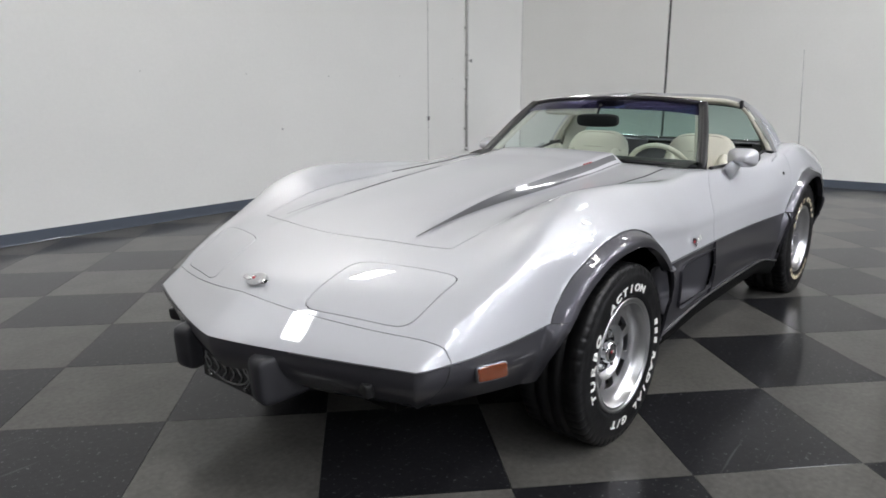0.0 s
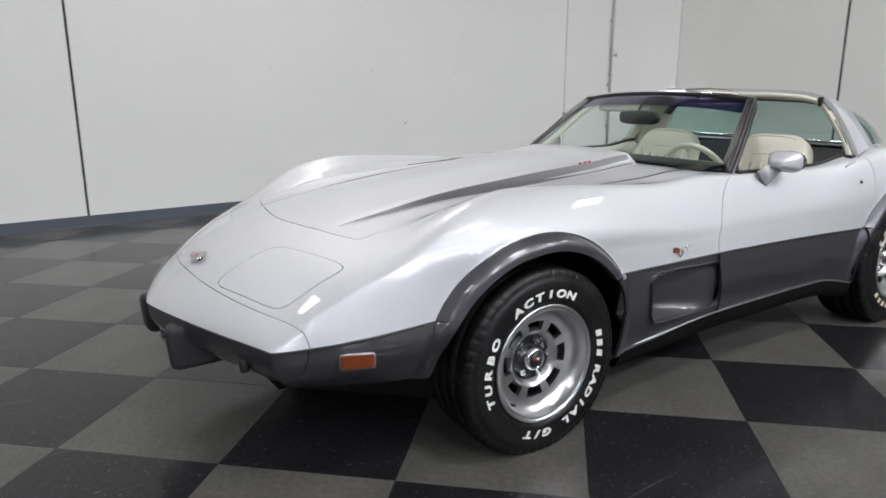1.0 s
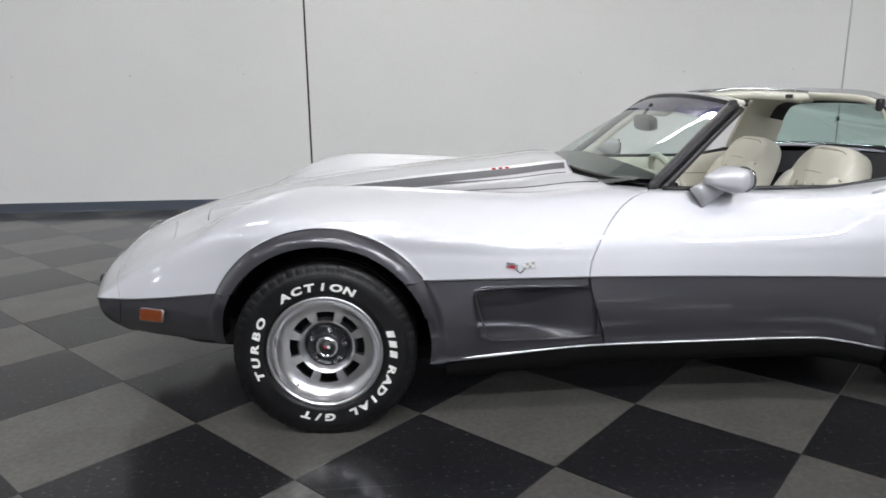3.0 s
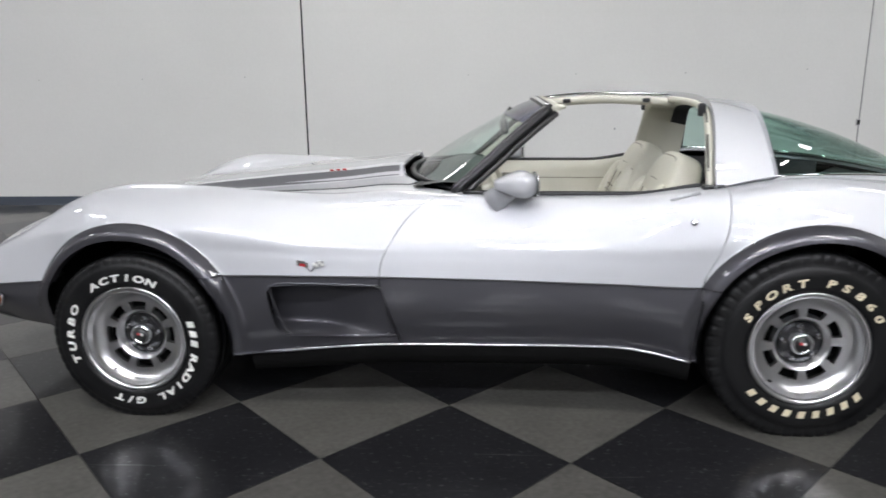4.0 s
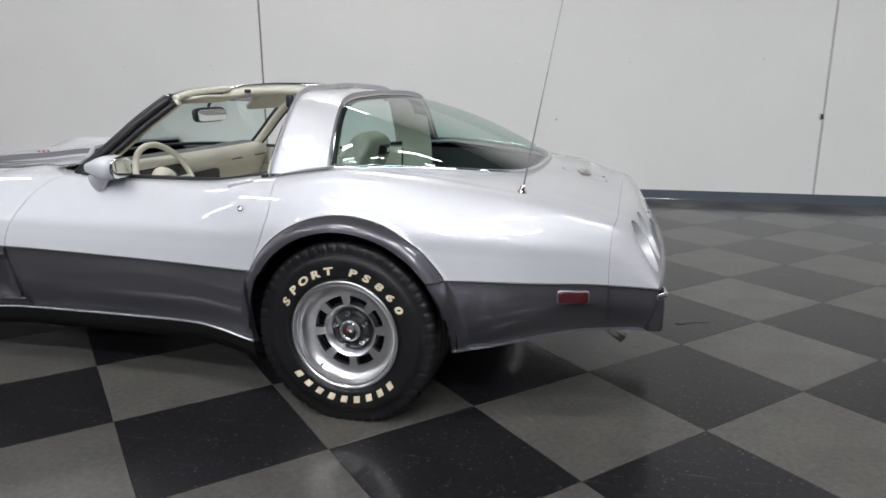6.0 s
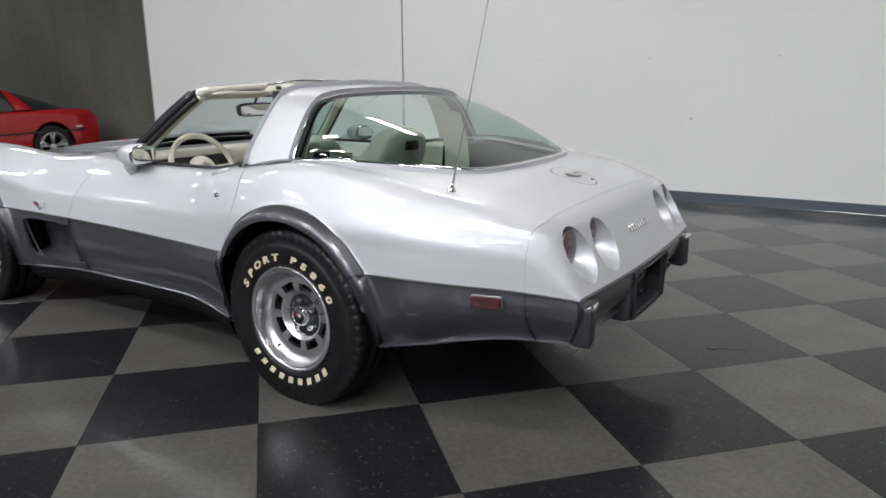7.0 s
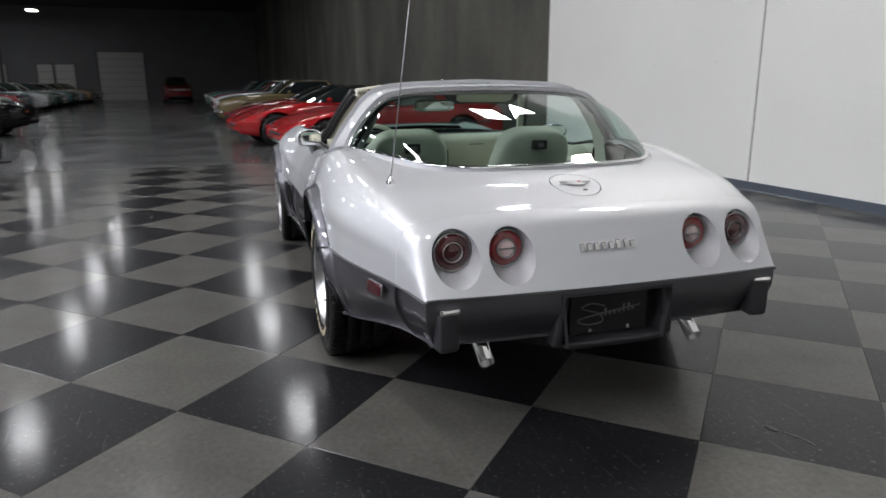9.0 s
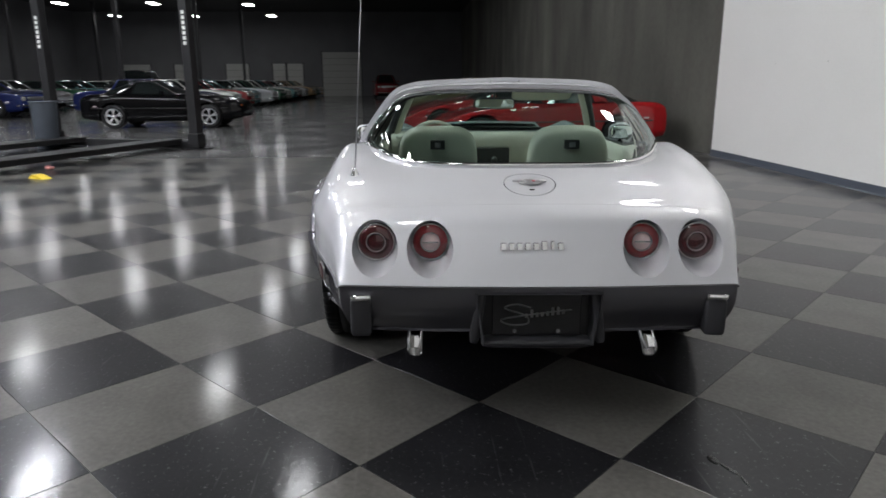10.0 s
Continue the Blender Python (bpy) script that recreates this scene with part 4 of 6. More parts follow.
# ---- wheels ----
def tyre_mesh(r, width, shoulder, axle):
    """Tyre with bulged side walls, ribs and shoulder blocks, pressed flat where it stands; its outer face towards +y."""
    w = width / 2
    prof = [(0.198, w - 0.03), (0.212, w - 0.012), (0.225, w - 0.003), (0.232, w - 0.004), (0.262, w), (0.285, w - 0.002), (0.297, w - 0.006),
            (0.300, w - 0.008), *([(r - 0.034, w - 0.008)] if r > 0.34 else []), (r - 0.020, w - 0.009), (r - 0.010, w - 0.012), (r - 0.002, w - 0.020)]
    tread = []
    n = 4
    step = 2 * (w - 0.024) / n
    for k in range(n):
        a = w - 0.024 - k * step
        tread += [(r, a - 0.002), (r, a - step + 0.008), (r - 0.009, a - step + 0.006), (r - 0.009, a - step + 0.001)]
    tread = tread[:-2]
    back = [(q, -a) for q, a in reversed(prof)]
    prof = prof + tread + back
    nseg = 324
    ang = np.linspace(0, 2 * math.pi, nseg, endpoint=False)
    vs = []
    for q, a in prof:
        for k, t in enumerate(ang):
            rr, ya = q, a
            if abs(a) > w - 0.05 and q > r - 0.036 and k % 6 == 0:
                f = (q - (r - 0.036)) / 0.036
                rr, ya = q - shoulder * f, a - math.copysign(shoulder * 1.2 * min(1.0, 2 * f), a)
            vs.append((rr * math.cos(t), ya, max(rr * math.sin(t), -axle)))
    return np.array(vs), [tuple(reversed(f)) for f in grid_faces(len(prof), nseg, True)]


def rim_mesh():
    """Slotted cast disc: eight openings between the hub and the machined ring."""
    prof = [(0.2085, 0.138), (0.2097, 0.144), (0.206, 0.147), (0.198, 0.145), (0.194, 0.136), (0.189, 0.118), (0.179, 0.103), (0.162, 0.094), (0.146, 0.091), (0.1375, 0.090), (0.121, 0.089), (0.103, 0.087), (0.096, 0.084),
            (0.090, 0.076), (0.083, 0.064), (0.079, 0.058)]
    n = 96
    ang = np.linspace(0, 2 * math.pi, n, endpoint=False)
    v = [(q * math.cos(t), a, q * math.sin(t)) for q, a in prof for t in ang]
    faces = []
    for i in range(len(prof) - 1):
        for j in range(n):
            slot = 9 <= i <= 10 and 0 < (j + 3) % 12 < 9
            if not slot:
                k = (j + 1) % n
                faces.append((i * n + j, (i + 1) * n + j, (i + 1) * n + k, i * n + k))
    return np.array(v), faces


def letter_ring(words, radius, height, ypos, mat, parent, bold=0.0):
    """Raised letters round the side wall, tops outwards; words: text (or None and a count), from angle, to angle in degrees."""
    for s, a0, a1 in words:
        n = s if isinstance(s, int) else len(s)
        for k in range(n):
            a = radians(a0 + (a1 - a0) * (k / max(1, n - 1)))
            if isinstance(s, int):
                bm = bmesh.new()
                add_box(bm, -height * 0.42, -height * 0.46, -0.0012, height * 0.42, height * 0.46, 0.0012, bevel=0.001)
                bmesh.ops.transform(bm, matrix=Matrix(((1, 0.25, 0, 0), (0, 1, 0, 0), (0, 0, 1, 0), (0, 0, 0, 1))), verts=bm.verts)
                bm.verts.index_update()
                me = ([v.co[:] for v in bm.verts], [tuple(v.index for v in f.verts) for f in bm.faces])
                bm.free()
            else:
                me = moved(text_mesh(s[k], height * 1.27, 0.0012, bold), Matrix(((1.5, 0.16, 0, 0), (0, 1, 0, 0), (0, 0, 1, 0), (0, 0, 0, 1))))
            # the letter's up points outwards; seen from +y with +x to the left
            up = Vector((math.cos(a), 0, math.sin(a)))
            side = Vector((-math.sin(a), 0, math.cos(a)))
            m = Matrix((( side.x, up.x, 0, up.x * radius), (0, 0, 1, ypos), (side.z, up.z, 0, up.z * radius), (0, 0, 0, 1)))
            me = moved(me, m)
            mesh_part("letter", me, mat, parent, smooth_on=False, weld=0)


def wheel(r, width, words, mat, turn, shoulder, axle):
    w = empty("wheel")
    w.parent = car
    ty = mesh_part("tyre", tyre_mesh(r, width, shoulder, axle), RUBBER, w, "black tyre with raised letters")
    letter_ring(words, 0.2465, 0.029, width / 2 + 0.0004, mat, ty, 0.0014)
    off = width / 2 - 0.152
    rim = mesh_part("rim", moved(rim_mesh(), pose(0, off, 0, 0, turn, 0)), ALU, w, "slotted aluminium rim", rim=0.02)
    mesh_part("rim_barrel", moved(lathe([(0.198, 0.115), (0.184, 0.08), (0.18, -0.10), (0.195, -0.13)], 48), pose(0, off, 0)), ALU_DARK, w)
    mesh_part("brake_disc", moved(lathe([(0.02, 0.035), (0.15, 0.035), (0.152, 0.02), (0.152, 0.0)], 40), pose(0, off, 0)), UNDER, w)
    mesh_part("hub_recess", moved(lathe([(0.081, 0.064), (0.079, 0.058), (0.052, 0.056), (0.044, 0.060), (0.038, 0.060)], 40), pose(0, off, 0)), HUB_GREY, w, "dark grey hub recess")
    cap = mesh_part("centre_cap", moved(lathe([(0.041, 0.06), (0.041, 0.088), (0.036, 0.096), (0.030, 0.098), (0.028, 0.094), (0.0005, 0.094)], 32), pose(0, off, 0)), CHROME, w, "chrome centre cap")
    mesh_part("badge", moved(lathe([(0.026, 0.094), (0.026, 0.096), (0.0005, 0.097)], 24), pose(0, off, 0)), BLACK_TRIM, cap)
    mesh_part("badge_flag", moved(blob((0, 0, 0), (0.012, 0.003, 0.010), 0.4, 0.4, 6, 8), pose(0.006, off + 0.097, 0.004, 0, 30, 0)), RED_BADGE, cap)
    mesh_part("badge_flag", moved(blob((0, 0, 0), (0.012, 0.003, 0.010), 0.4, 0.4, 6, 8), pose(-0.007, off + 0.097, 0.002, 0, -30, 0)), LETTER_WHITE, cap)
    for k in range(5):
        a = 2 * math.pi * k / 5 + radians(turn + 20)
        nut = lathe([(0.012, 0.058), (0.012, 0.076), (0.009, 0.086), (0.0005, 0.089)], 6)
        mesh_part("lug_nut", moved(nut, pose(0.062 * math.cos(a), off, 0.062 * math.sin(a))), CHROME, w, smooth_on=False)
    cyl("valve_stem", (0.178 * math.cos(-0.9), off + 0.085, 0.178 * math.sin(-0.9)), (0.172 * math.cos(-0.9), off + 0.118, 0.172 * math.sin(-0.9)), 0.004, BLACK_TRIM, w, n=8)
    return w


FRONT_WORDS = [("TURBO", -19, 28), ("ACTION", 58, 113), (3, 164, 182), ("RADIAL", 196, 247), ("G/T", 268, 288)]
REAR_WORDS = [("SPORT", 28, 79), ("PS860", 101, 151), (9, 224, 318)]
wf = wheel(0.331, 0.255, FRONT_WORDS, LETTER_WHITE, 8, 0.0025, 0.3195)
wf.matrix_basis = pose(1.239, 0.7715, 0.320)
wr = wheel(0.351, 0.275, REAR_WORDS, LETTER_CREAM, -10, 0.0042, 0.3375)
wr.matrix_basis = pose(-1.254, 0.7455, 0.338)
for src, x, z in ((wf, 1.239, 0.320), (wr, -1.254, 0.338)):
    c = copy_thing(src, pose(x, -0.755, z, 0, 0, 180))
    c.parent = car

# ---- windscreen, roof and rear window ----
def patch(a, b, n=14, lift=0.0):
    """Sheet between two curves of equal count, bowed outwards by lift."""
    a, b = np.array(a), np.array(b)
    rows = []
    for t in np.linspace(0, 1, n):
        p = a * (1 - t) + b * t
        p[:, 2] += lift * 4 * t * (1 - t)
        rows.append(p)
    rows = np.array(rows)
    return rows.reshape(-1, 3), grid_faces(*rows.shape[:2])


ws_low = spline([(-0.012, 0.662, 0.868), (0.10, 0.56, 0.885), (0.195, 0.36, 0.898), (0.235, 0, 0.905), (0.195, -0.36, 0.898), (0.10, -0.56, 0.885), (-0.012, -0.662, 0.868)], 40)
ws_top = spline([(-0.338, 0.522, 1.170), (-0.316, 0.40, 1.186), (-0.302, 0.22, 1.198), (-0.298, 0, 1.202), (-0.302, -0.22, 1.198), (-0.316, -0.40, 1.186), (-0.338, -0.522, 1.170)], 40)
ws = mesh_part("windscreen", patch(ws_low, ws_top, 16, 0.018), GLASS, car, "clear windscreen with purple shade band")
ws.visible_shadow = False
band = patch(ws_low * 0.24 + ws_top * 0.76 + np.array([0.003, 0, 0.0175]), ws_top + np.array([0.003, 0, 0.003]), 5, 0.003)
sb = mesh_part("shade_band", band, GLASS_BAND, ws, "purple tinted strip")
sb.visible_shadow = False
for s in (1, -1):
    p = spline([(0.02, s * 0.672, 0.862), (-0.10, s * 0.628, 0.965), (-0.22, s * 0.580, 1.072), (-0.345, s * 0.526, 1.172)], 16)
    mesh_part("windscreen_pillar", tube(p, 0.026, 10, 0.75), BLACK_TRIM, car, "black windscreen pillar")
    mesh_part("pillar_seal", tube(p + np.array([-0.028, s * 0.002, -0.018]), 0.017, 8, 0.8), BLACK_TRIM, car)
    q = p + np.array([-0.026, -s * 0.026, -0.010])
    mesh_part("pillar_trim", tube(q, 0.024, 10, 0.8), CREAM_VINYL, car, "cream inner pillar trim")
    mesh_part("pillar_moulding", tube(p + np.array([0.008, s * 0.013, 0.008]), 0.014, 10, 0.8), PILLAR_METAL, car)
mesh_part("windscreen_seal", tube(ws_low + np.array([0.012, 0, 0.004]), 0.012, 8, 0.8), BLACK_TRIM, car, "black rubber windscreen seal")
hd = ws_top + np.array([-0.012, 0, 0.004])
mesh_part("windscreen_header", tube(hd, 0.019, 10, 0.8), BLACK_TRIM, car, "black windscreen header")
mesh_part("header_moulding", tube(hd + np.array([0.012, 0, 0.011]), 0.008, 8, 0.8), CHROME, car)
mesh_part("header_trim", tube(hd + np.array([-0.026, 0, 0.001]), 0.020, 8, 0.7), CREAM_VINYL, car, "cream header trim")
mesh_part("cowl", patch(ws_low + np.array([0.055, 0, -0.022]), ws_low + np.array([-0.01, 0, -0.014]), 3), UNDER, car, "black cowl under the windscreen")

hoop_f = spline([(-0.925, 0.752, 0.885), (-0.928, 0.712, 0.965), (-0.938, 0.640, 1.070), (-0.944, 0.570, 1.151), (-0.940, 0.500, 1.186), (-0.928, 0.36, 1.204), (-0.915, 0, 1.216)], 42)
hoop_r = spline([(-1.145, 0.712, 0.925), (-1.138, 0.668, 0.995), (-1.130, 0.603, 1.080), (-1.122, 0.532, 1.142), (-1.112, 0.455, 1.165), (-1.095, 0.31, 1.178), (-1.085, 0, 1.185)], 42)
full_f = np.vstack([hoop_f, (hoop_f * [1, -1, 1])[-2::-1]])
full_r = np.vstack([hoop_r, (hoop_r * [1, -1, 1])[-2::-1]])
roof = mesh_part("roof_hoop", patch(full_f, full_r, 10, 0.006), SILVER, car, "silver roof hoop behind the seats", rim=0.02)
inset = np.array([0.012, 0, -0.016])
lin_f, lin_r = full_f * [1, 0.965, 1] + inset, full_r * [1, 0.955, 1] + np.array([0.0, 0, -0.02])
lin_m = lin_f * 0.32 + lin_r * 0.68
mesh_part("roof_lining", patch(lin_f, lin_m, 5), CREAM_VINYL, roof, "cream roof and pillar lining")
mesh_part("lining_edge", patch(lin_m, lin_r + np.array([-0.012, 0, 0]), 4), CARPET_DARK, roof, "dark trim behind the pillar lining")
mesh_part("roof_seal", tube(full_f[2:-2] * [1, 0.985, 1] + np.array([0.012, 0, -0.012]), 0.014, 8), CREAM_VINYL, roof)
for s in (1, -1):
    e = hoop_f[2:26] * [1, s, 1]
    mesh_part("pillar_seal", tube(e + np.array([0.014, -s * 0.012, -0.004]), 0.010, 8), BLACK_TRIM, roof, "black pillar weather seal")
    mesh_part("latch_plate", blob((-0.915, s * 0.55, 1.165), (0.03, 0.02, 0.05), 0.4, 0.4, 8, 10), BLACK_TRIM, roof)
# middle roof bar
bar_top = spline([(-0.315, 0, 1.211), (-0.45, 0, 1.228), (-0.62, 0, 1.236), (-0.80, 0, 1.228), (-0.92, 0, 1.217)], 20)
sec = [(-0.075, -0.030), (-0.072, -0.008), (-0.055, 0.0), (0.055, 0.0), (0.072, -0.008), (0.075, -0.030)]
g = np.array([[(p[0], y, p[2] + z) for y, z in sec] for p in bar_top])
bar = mesh_part("roof_bar", (g.reshape(-1, 3), [tuple(reversed(f)) for f in grid_faces(*g.shape[:2])]), SILVER, car, "silver middle roof bar with cream sides")
low = [(-0.078, -0.012), (-0.088, -0.02), (-0.088, -0.042), (-0.06, -0.052), (0.06, -0.052), (0.088, -0.042), (0.088, -0.02), (0.078, -0.012)]
g = np.array([[(p[0], y, p[2] + z) for y, z in low] for p in bar_top])
mesh_part("bar_lining", (g.reshape(-1, 3), grid_faces(*g.shape[:2])), CREAM_VINYL, bar, "cream bar lining")
for s in (1, -1):
    mesh_part("bar_moulding", tube(bar_top + np.array([0, s * 0.073, -0.004]), 0.006, 6), CHROME, bar)
    for k in (-0.45, -0.80):
        mesh_part("latch", blob((k, s * 0.09, 1.198), (0.035, 0.012, 0.018), 0.4, 0.4, 8, 10), BLACK_TRIM, bar)

base_half = spline([(-1.147, 0.706, 0.930), (-1.32, 0.672, 0.932), (-1.50, 0.610, 0.926), (-1.65, 0.550, 0.916), (-1.765, 0.470, 0.905), (-1.825, 0.37, 0.899), (-1.850, 0.20, 0.897), (-1.855, 0, 0.897)], 42)
bi = np.linspace(0, 1, 45)


def resample(c):
    d = np.concatenate([[0], np.cumsum(np.linalg.norm(np.diff(c, axis=0), axis=1))])
    return np.stack([np.interp(bi * d[-1], d, c[:, k]) for k in range(3)], 1)


gt, gb = resample(hoop_r + np.array([-0.006, 0, -0.002])), resample(base_half)
rows = []
for t in np.linspace(0, 1, 20):
    p = gt * (1 - t) + gb * t
    amp = np.sin(bi * math.pi / 2)[:, None]
    bow = np.array([-0.01, 0, 0.024]) * amp + np.array([-0.01, 0.026, 0.012]) * np.sin(bi * math.pi)[:, None]
    p = p + bow * 4 * t * (1 - t)
    rows.append(np.vstack([p, (p * [1, -1, 1])[-2::-1]]))
rows = np.array(rows)
rg = mesh_part("rear_window", (rows.reshape(-1, 3), grid_faces(*rows.shape[:2])), GLASS_GREEN, car, "green tinted wrap-round rear window")
rg.visible_shadow = False
full_b = np.vstack([gb, (gb * [1, -1, 1])[-2::-1]])
full_t = np.vstack([gt, (gt * [1, -1, 1])[-2::-1]])
mesh_part("window_frame", tube(full_b + np.array([0, 0, 0.001]), 0.011, 8, 0.7), CHROME, rg, "bright window moulding")
mesh_part("window_frame", tube(full_t + np.array([0.001, 0, 0.0]), 0.006, 8, 0.7), CHROME, rg)
mesh_part("window_seal", tube(full_b * [0.988, 0.965, 1] + np.array([0, 0, -0.003]), 0.007, 8, 0.6), BLACK_TRIM, rg)
mesh_part("window_seal", tube(full_t * [1, 0.985, 1] + np.array([-0.011, 0, -0.004]), 0.005, 8, 0.6), BLACK_TRIM, rg)
# deck strip between the window and the painted deck
g2 = np.array([full_b + np.array([0, 0, -0.004]), full_b * [1.006, 1.03, 1] + np.array([0, 0, -0.012]), full_b * [1.012, 1.06, 1] + np.array([0, 0, -0.03])])
mesh_part("window_ledge", (g2.reshape(-1, 3), grid_faces(*g2.shape[:2])), SILVER, rg)

# ---- cabin ----
cab = empty("cabin")
cab.parent = car
box("cabin_floor", -1.05, -0.68, 0.25, 0.35, 0.68, 0.27, CARPET_DARK, cab)
box("firewall", 0.18, -0.66, 0.26, 0.22, 0.66, 0.86, UNDER, cab)
g = np.array([[(x, y, z) for y in np.linspace(-w_, w_, 8)] for x, z, w_ in ((-0.98, 0.28, 0.68), (-1.02, 0.60, 0.68), (-1.10, 0.70, 0.68), (-1.50, 0.72, 0.60), (-1.75, 0.78, 0.48), (-1.835, 0.86, 0.36))])
mesh_part("luggage_floor", clips((g.reshape(-1, 3), grid_faces(*g.shape[:2])), arch(RW, 0.418)), CARPET_DARK, cab, "dark carpet behind the seats")
for s in (1, -1):
    g = np.array([[(x, s * (0.70 - 0.33 * float(smooth(-1.15, -1.86, x))), z) for x in np.linspace(-0.95, -1.76, 10)] for z in (0.60, 0.80, 0.885)])
    mesh_part("luggage_side", clips((g.reshape(-1, 3), grid_faces(*g.shape[:2])), arch(RW, 0.418)), CARPET_DARK, cab)
    # inner door panel
    dp = empty("door_panel")
    dp.parent = door[s]
    prof = [(0.30, 0.62), (0.45, 0.645), (0.55, 0.655), (0.60, 0.62), (0.66, 0.615), (0.70, 0.66), (0.80, 0.675), (0.845, 0.682), (0.862, 0.70)]
    g = np.array([[(x, s * y, z + 0.02 * float(smooth(-0.6, -0.92, x)) * (z - 0.3) / 0.5) for x in np.linspace(0.05, -0.95, 16)] for z, y in prof])
    mesh_part("lining", clips((g.reshape(-1, 3), grid_faces(*g.shape[:2])), arch(RW, 0.418)), CREAM_VINYL, dp, "cream door lining")
    mesh_part("arm_rest", blob((-0.45, s * 0.62, 0.645), (0.55, 0.07, 0.07), 0.4, 0.5, 12, 20), CREAM_VINYL, dp)
    mesh_part("seam", tube([(x, s * 0.667, 0.765) for x in np.linspace(0.0, -0.92, 6)], 0.003, 6), SEAM, dp)
    box("handle_plate", -0.284, s * 0.664 - 0.008, 0.730, -0.158, s * 0.664 + 0.008, 0.794, CHROME, dp, bevel=0.004)
    box("handle_recess", -0.262, s * 0.658 - 0.008, 0.749, -0.178, s * 0.658 + 0.008, 0.772, BLACK_TRIM, dp, bevel=0.003)
    mesh_part("door_seal", tube([(x, s * 0.702, 0.866 + 0.035 * float(smooth(-0.65, -0.94, x)) + 0.004 * float(smooth(-0.2, 0, x))) for x in np.linspace(-0.02, -0.945, 26)], 0.009, 8), BLACK_TRIM, door[s], "black window seal")
    box("pillar_foot", -0.965, s * 0.735 - 0.02, 0.885, -0.885, s * 0.735 + 0.02, 0.905, BLACK_TRIM, door[s], bevel=0.006)
    mesh_part("side_trim", clips(patch([(-0.955, s * y, z) for y, z in ((0.69, 0.60), (0.69, 0.85), (0.665, 0.95), (0.575, 1.10))], [(-1.14, s * y, z) for y, z in ((0.66, 0.62), (0.655, 0.80), (0.635, 0.92), (0.56, 1.06))], 4), arch(RW, 0.418)), CREAM_VINYL, cab)


def bucket_seat(y):
    st = empty("seat")
    st.parent = car
    st.matrix_basis = pose(0, y, 0)
    tilt = -24
    mesh_part("cushion", blob((-0.42, 0, 0.40), (0.50, 0.47, 0.17), 0.45, 0.45, 16, 28, (0, -8, 0)), CREAM, st)
    mesh_part("backrest", blob((-0.79, 0, 0.695), (0.15, 0.43, 0.62), 0.5, 0.45, 26, 32, (0, tilt, 0)), CREAM, st, "cream leather backrest")
    for s in (1, -1):
        mesh_part("bolster", blob((-0.735, s * 0.168, 0.66), (0.14, 0.09, 0.46), 0.6, 0.8, 18, 16, (0, tilt, s * 6)), CREAM, st)
        mesh_part("bolster", blob((-0.40, s * 0.205, 0.46), (0.44, 0.08, 0.11), 0.6, 0.7, 12, 20), CREAM, st)
    for k in range(5):
        yy = -0.12 + 0.06 * k
        pts = [(-0.615 - (z - 0.5) * 0.445, yy, z) for z in np.linspace(0.50, 0.84, 8)]
        mesh_part("pleat", tube(pts, 0.0035, 6), SEAM if k % 2 else CREAM, st)
    pts = spline([(-0.855, s_, 0.86 + 0.03 * math.cos(s_ * 6)) for s_ in np.linspace(-0.2, 0.2, 9)], 24)
    edge = [(0.052, 0.194 * math.copysign(abs(math.cos(a)) ** 0.5, math.cos(a)), 0.285 * math.copysign(abs(math.sin(a)) ** 0.5, math.sin(a))) for a in np.linspace(-0.6, math.pi + 0.6, 40)]
    mesh_part("piping", moved(tube(edge, 0.0045, 6), pose(-0.79, 0, 0.695, 0, tilt, 0)), SEAM, st)
    for z in (0.735, 0.762):
        mesh_part("seam", tube([(-0.615 - (z - 0.5) * 0.445, q, z) for q in np.linspace(-0.12, 0.12, 7)], 0.004, 6), SEAM, st)
    mesh_part("seam", tube(pts + np.array([0.058, 0, -0.005]), 0.003, 6), SEAM, st)
    box("back_latch", -0.985, -0.038, 0.872, -0.935, 0.038, 0.920, BLACK_TRIM, st, bevel=0.004)
    box("latch_button", -0.990, -0.016, 0.884, -0.980, 0.016, 0.908, CHROME, st)
    return st


bucket_seat(0.35)
bucket_seat(-0.35)
con = empty("console")
con.parent = cab
mesh_part("tunnel", blob((-0.40, 0, 0.45), (1.1, 0.20, 0.36), 0.3, 0.3, 12, 24), CREAM_VINYL, con)
box("shift_plate", -0.40, -0.06, 0.625, -0.12, 0.06, 0.635, BLACK_TRIM, con, bevel=0.003)
cyl("shift_lever", (-0.22, 0, 0.63), (-0.24, 0, 0.72), 0.006, CHROME, con, n=10)
mesh_part("shift_knob", blob((-0.242, 0, 0.735), (0.04, 0.04, 0.045), 1, 1, 10, 14), BLACK_TRIM, con)
box("radio", -0.135, -0.105, 0.58, -0.03, 0.105, 0.80, BLACK_TRIM, con, bevel=0.008)
dash = empty("dashboard")
dash.parent = cab
g = np.array([[(x - 0.02 * math.cos(y * 3), y, z) for y in np.linspace(-0.66, 0.66, 14)] for x, z in ((0.17, 0.885), (0.06, 0.902), (-0.06, 0.900), (-0.10, 0.882), (-0.11, 0.84), (-0.08, 0.79), (-0.02, 0.66), (0.04, 0.56), (0.10, 0.50))])
mesh_part("dash_top", (g[:3].reshape(-1, 3), grid_faces(3, 14)), BLACK_TRIM, dash, "black dash top pad")
mesh_part("dash_face", (g[2:].reshape(-1, 3), grid_faces(7, 14)), CREAM_VINYL, dash, "cream dash face")
mesh_part("gauge_hood", blob((-0.080, 0.378, 0.874), (0.11, 0.50, 0.046), 0.6, 0.5, 12, 24), CREAM_VINYL, dash, "cream roll over the gauges")
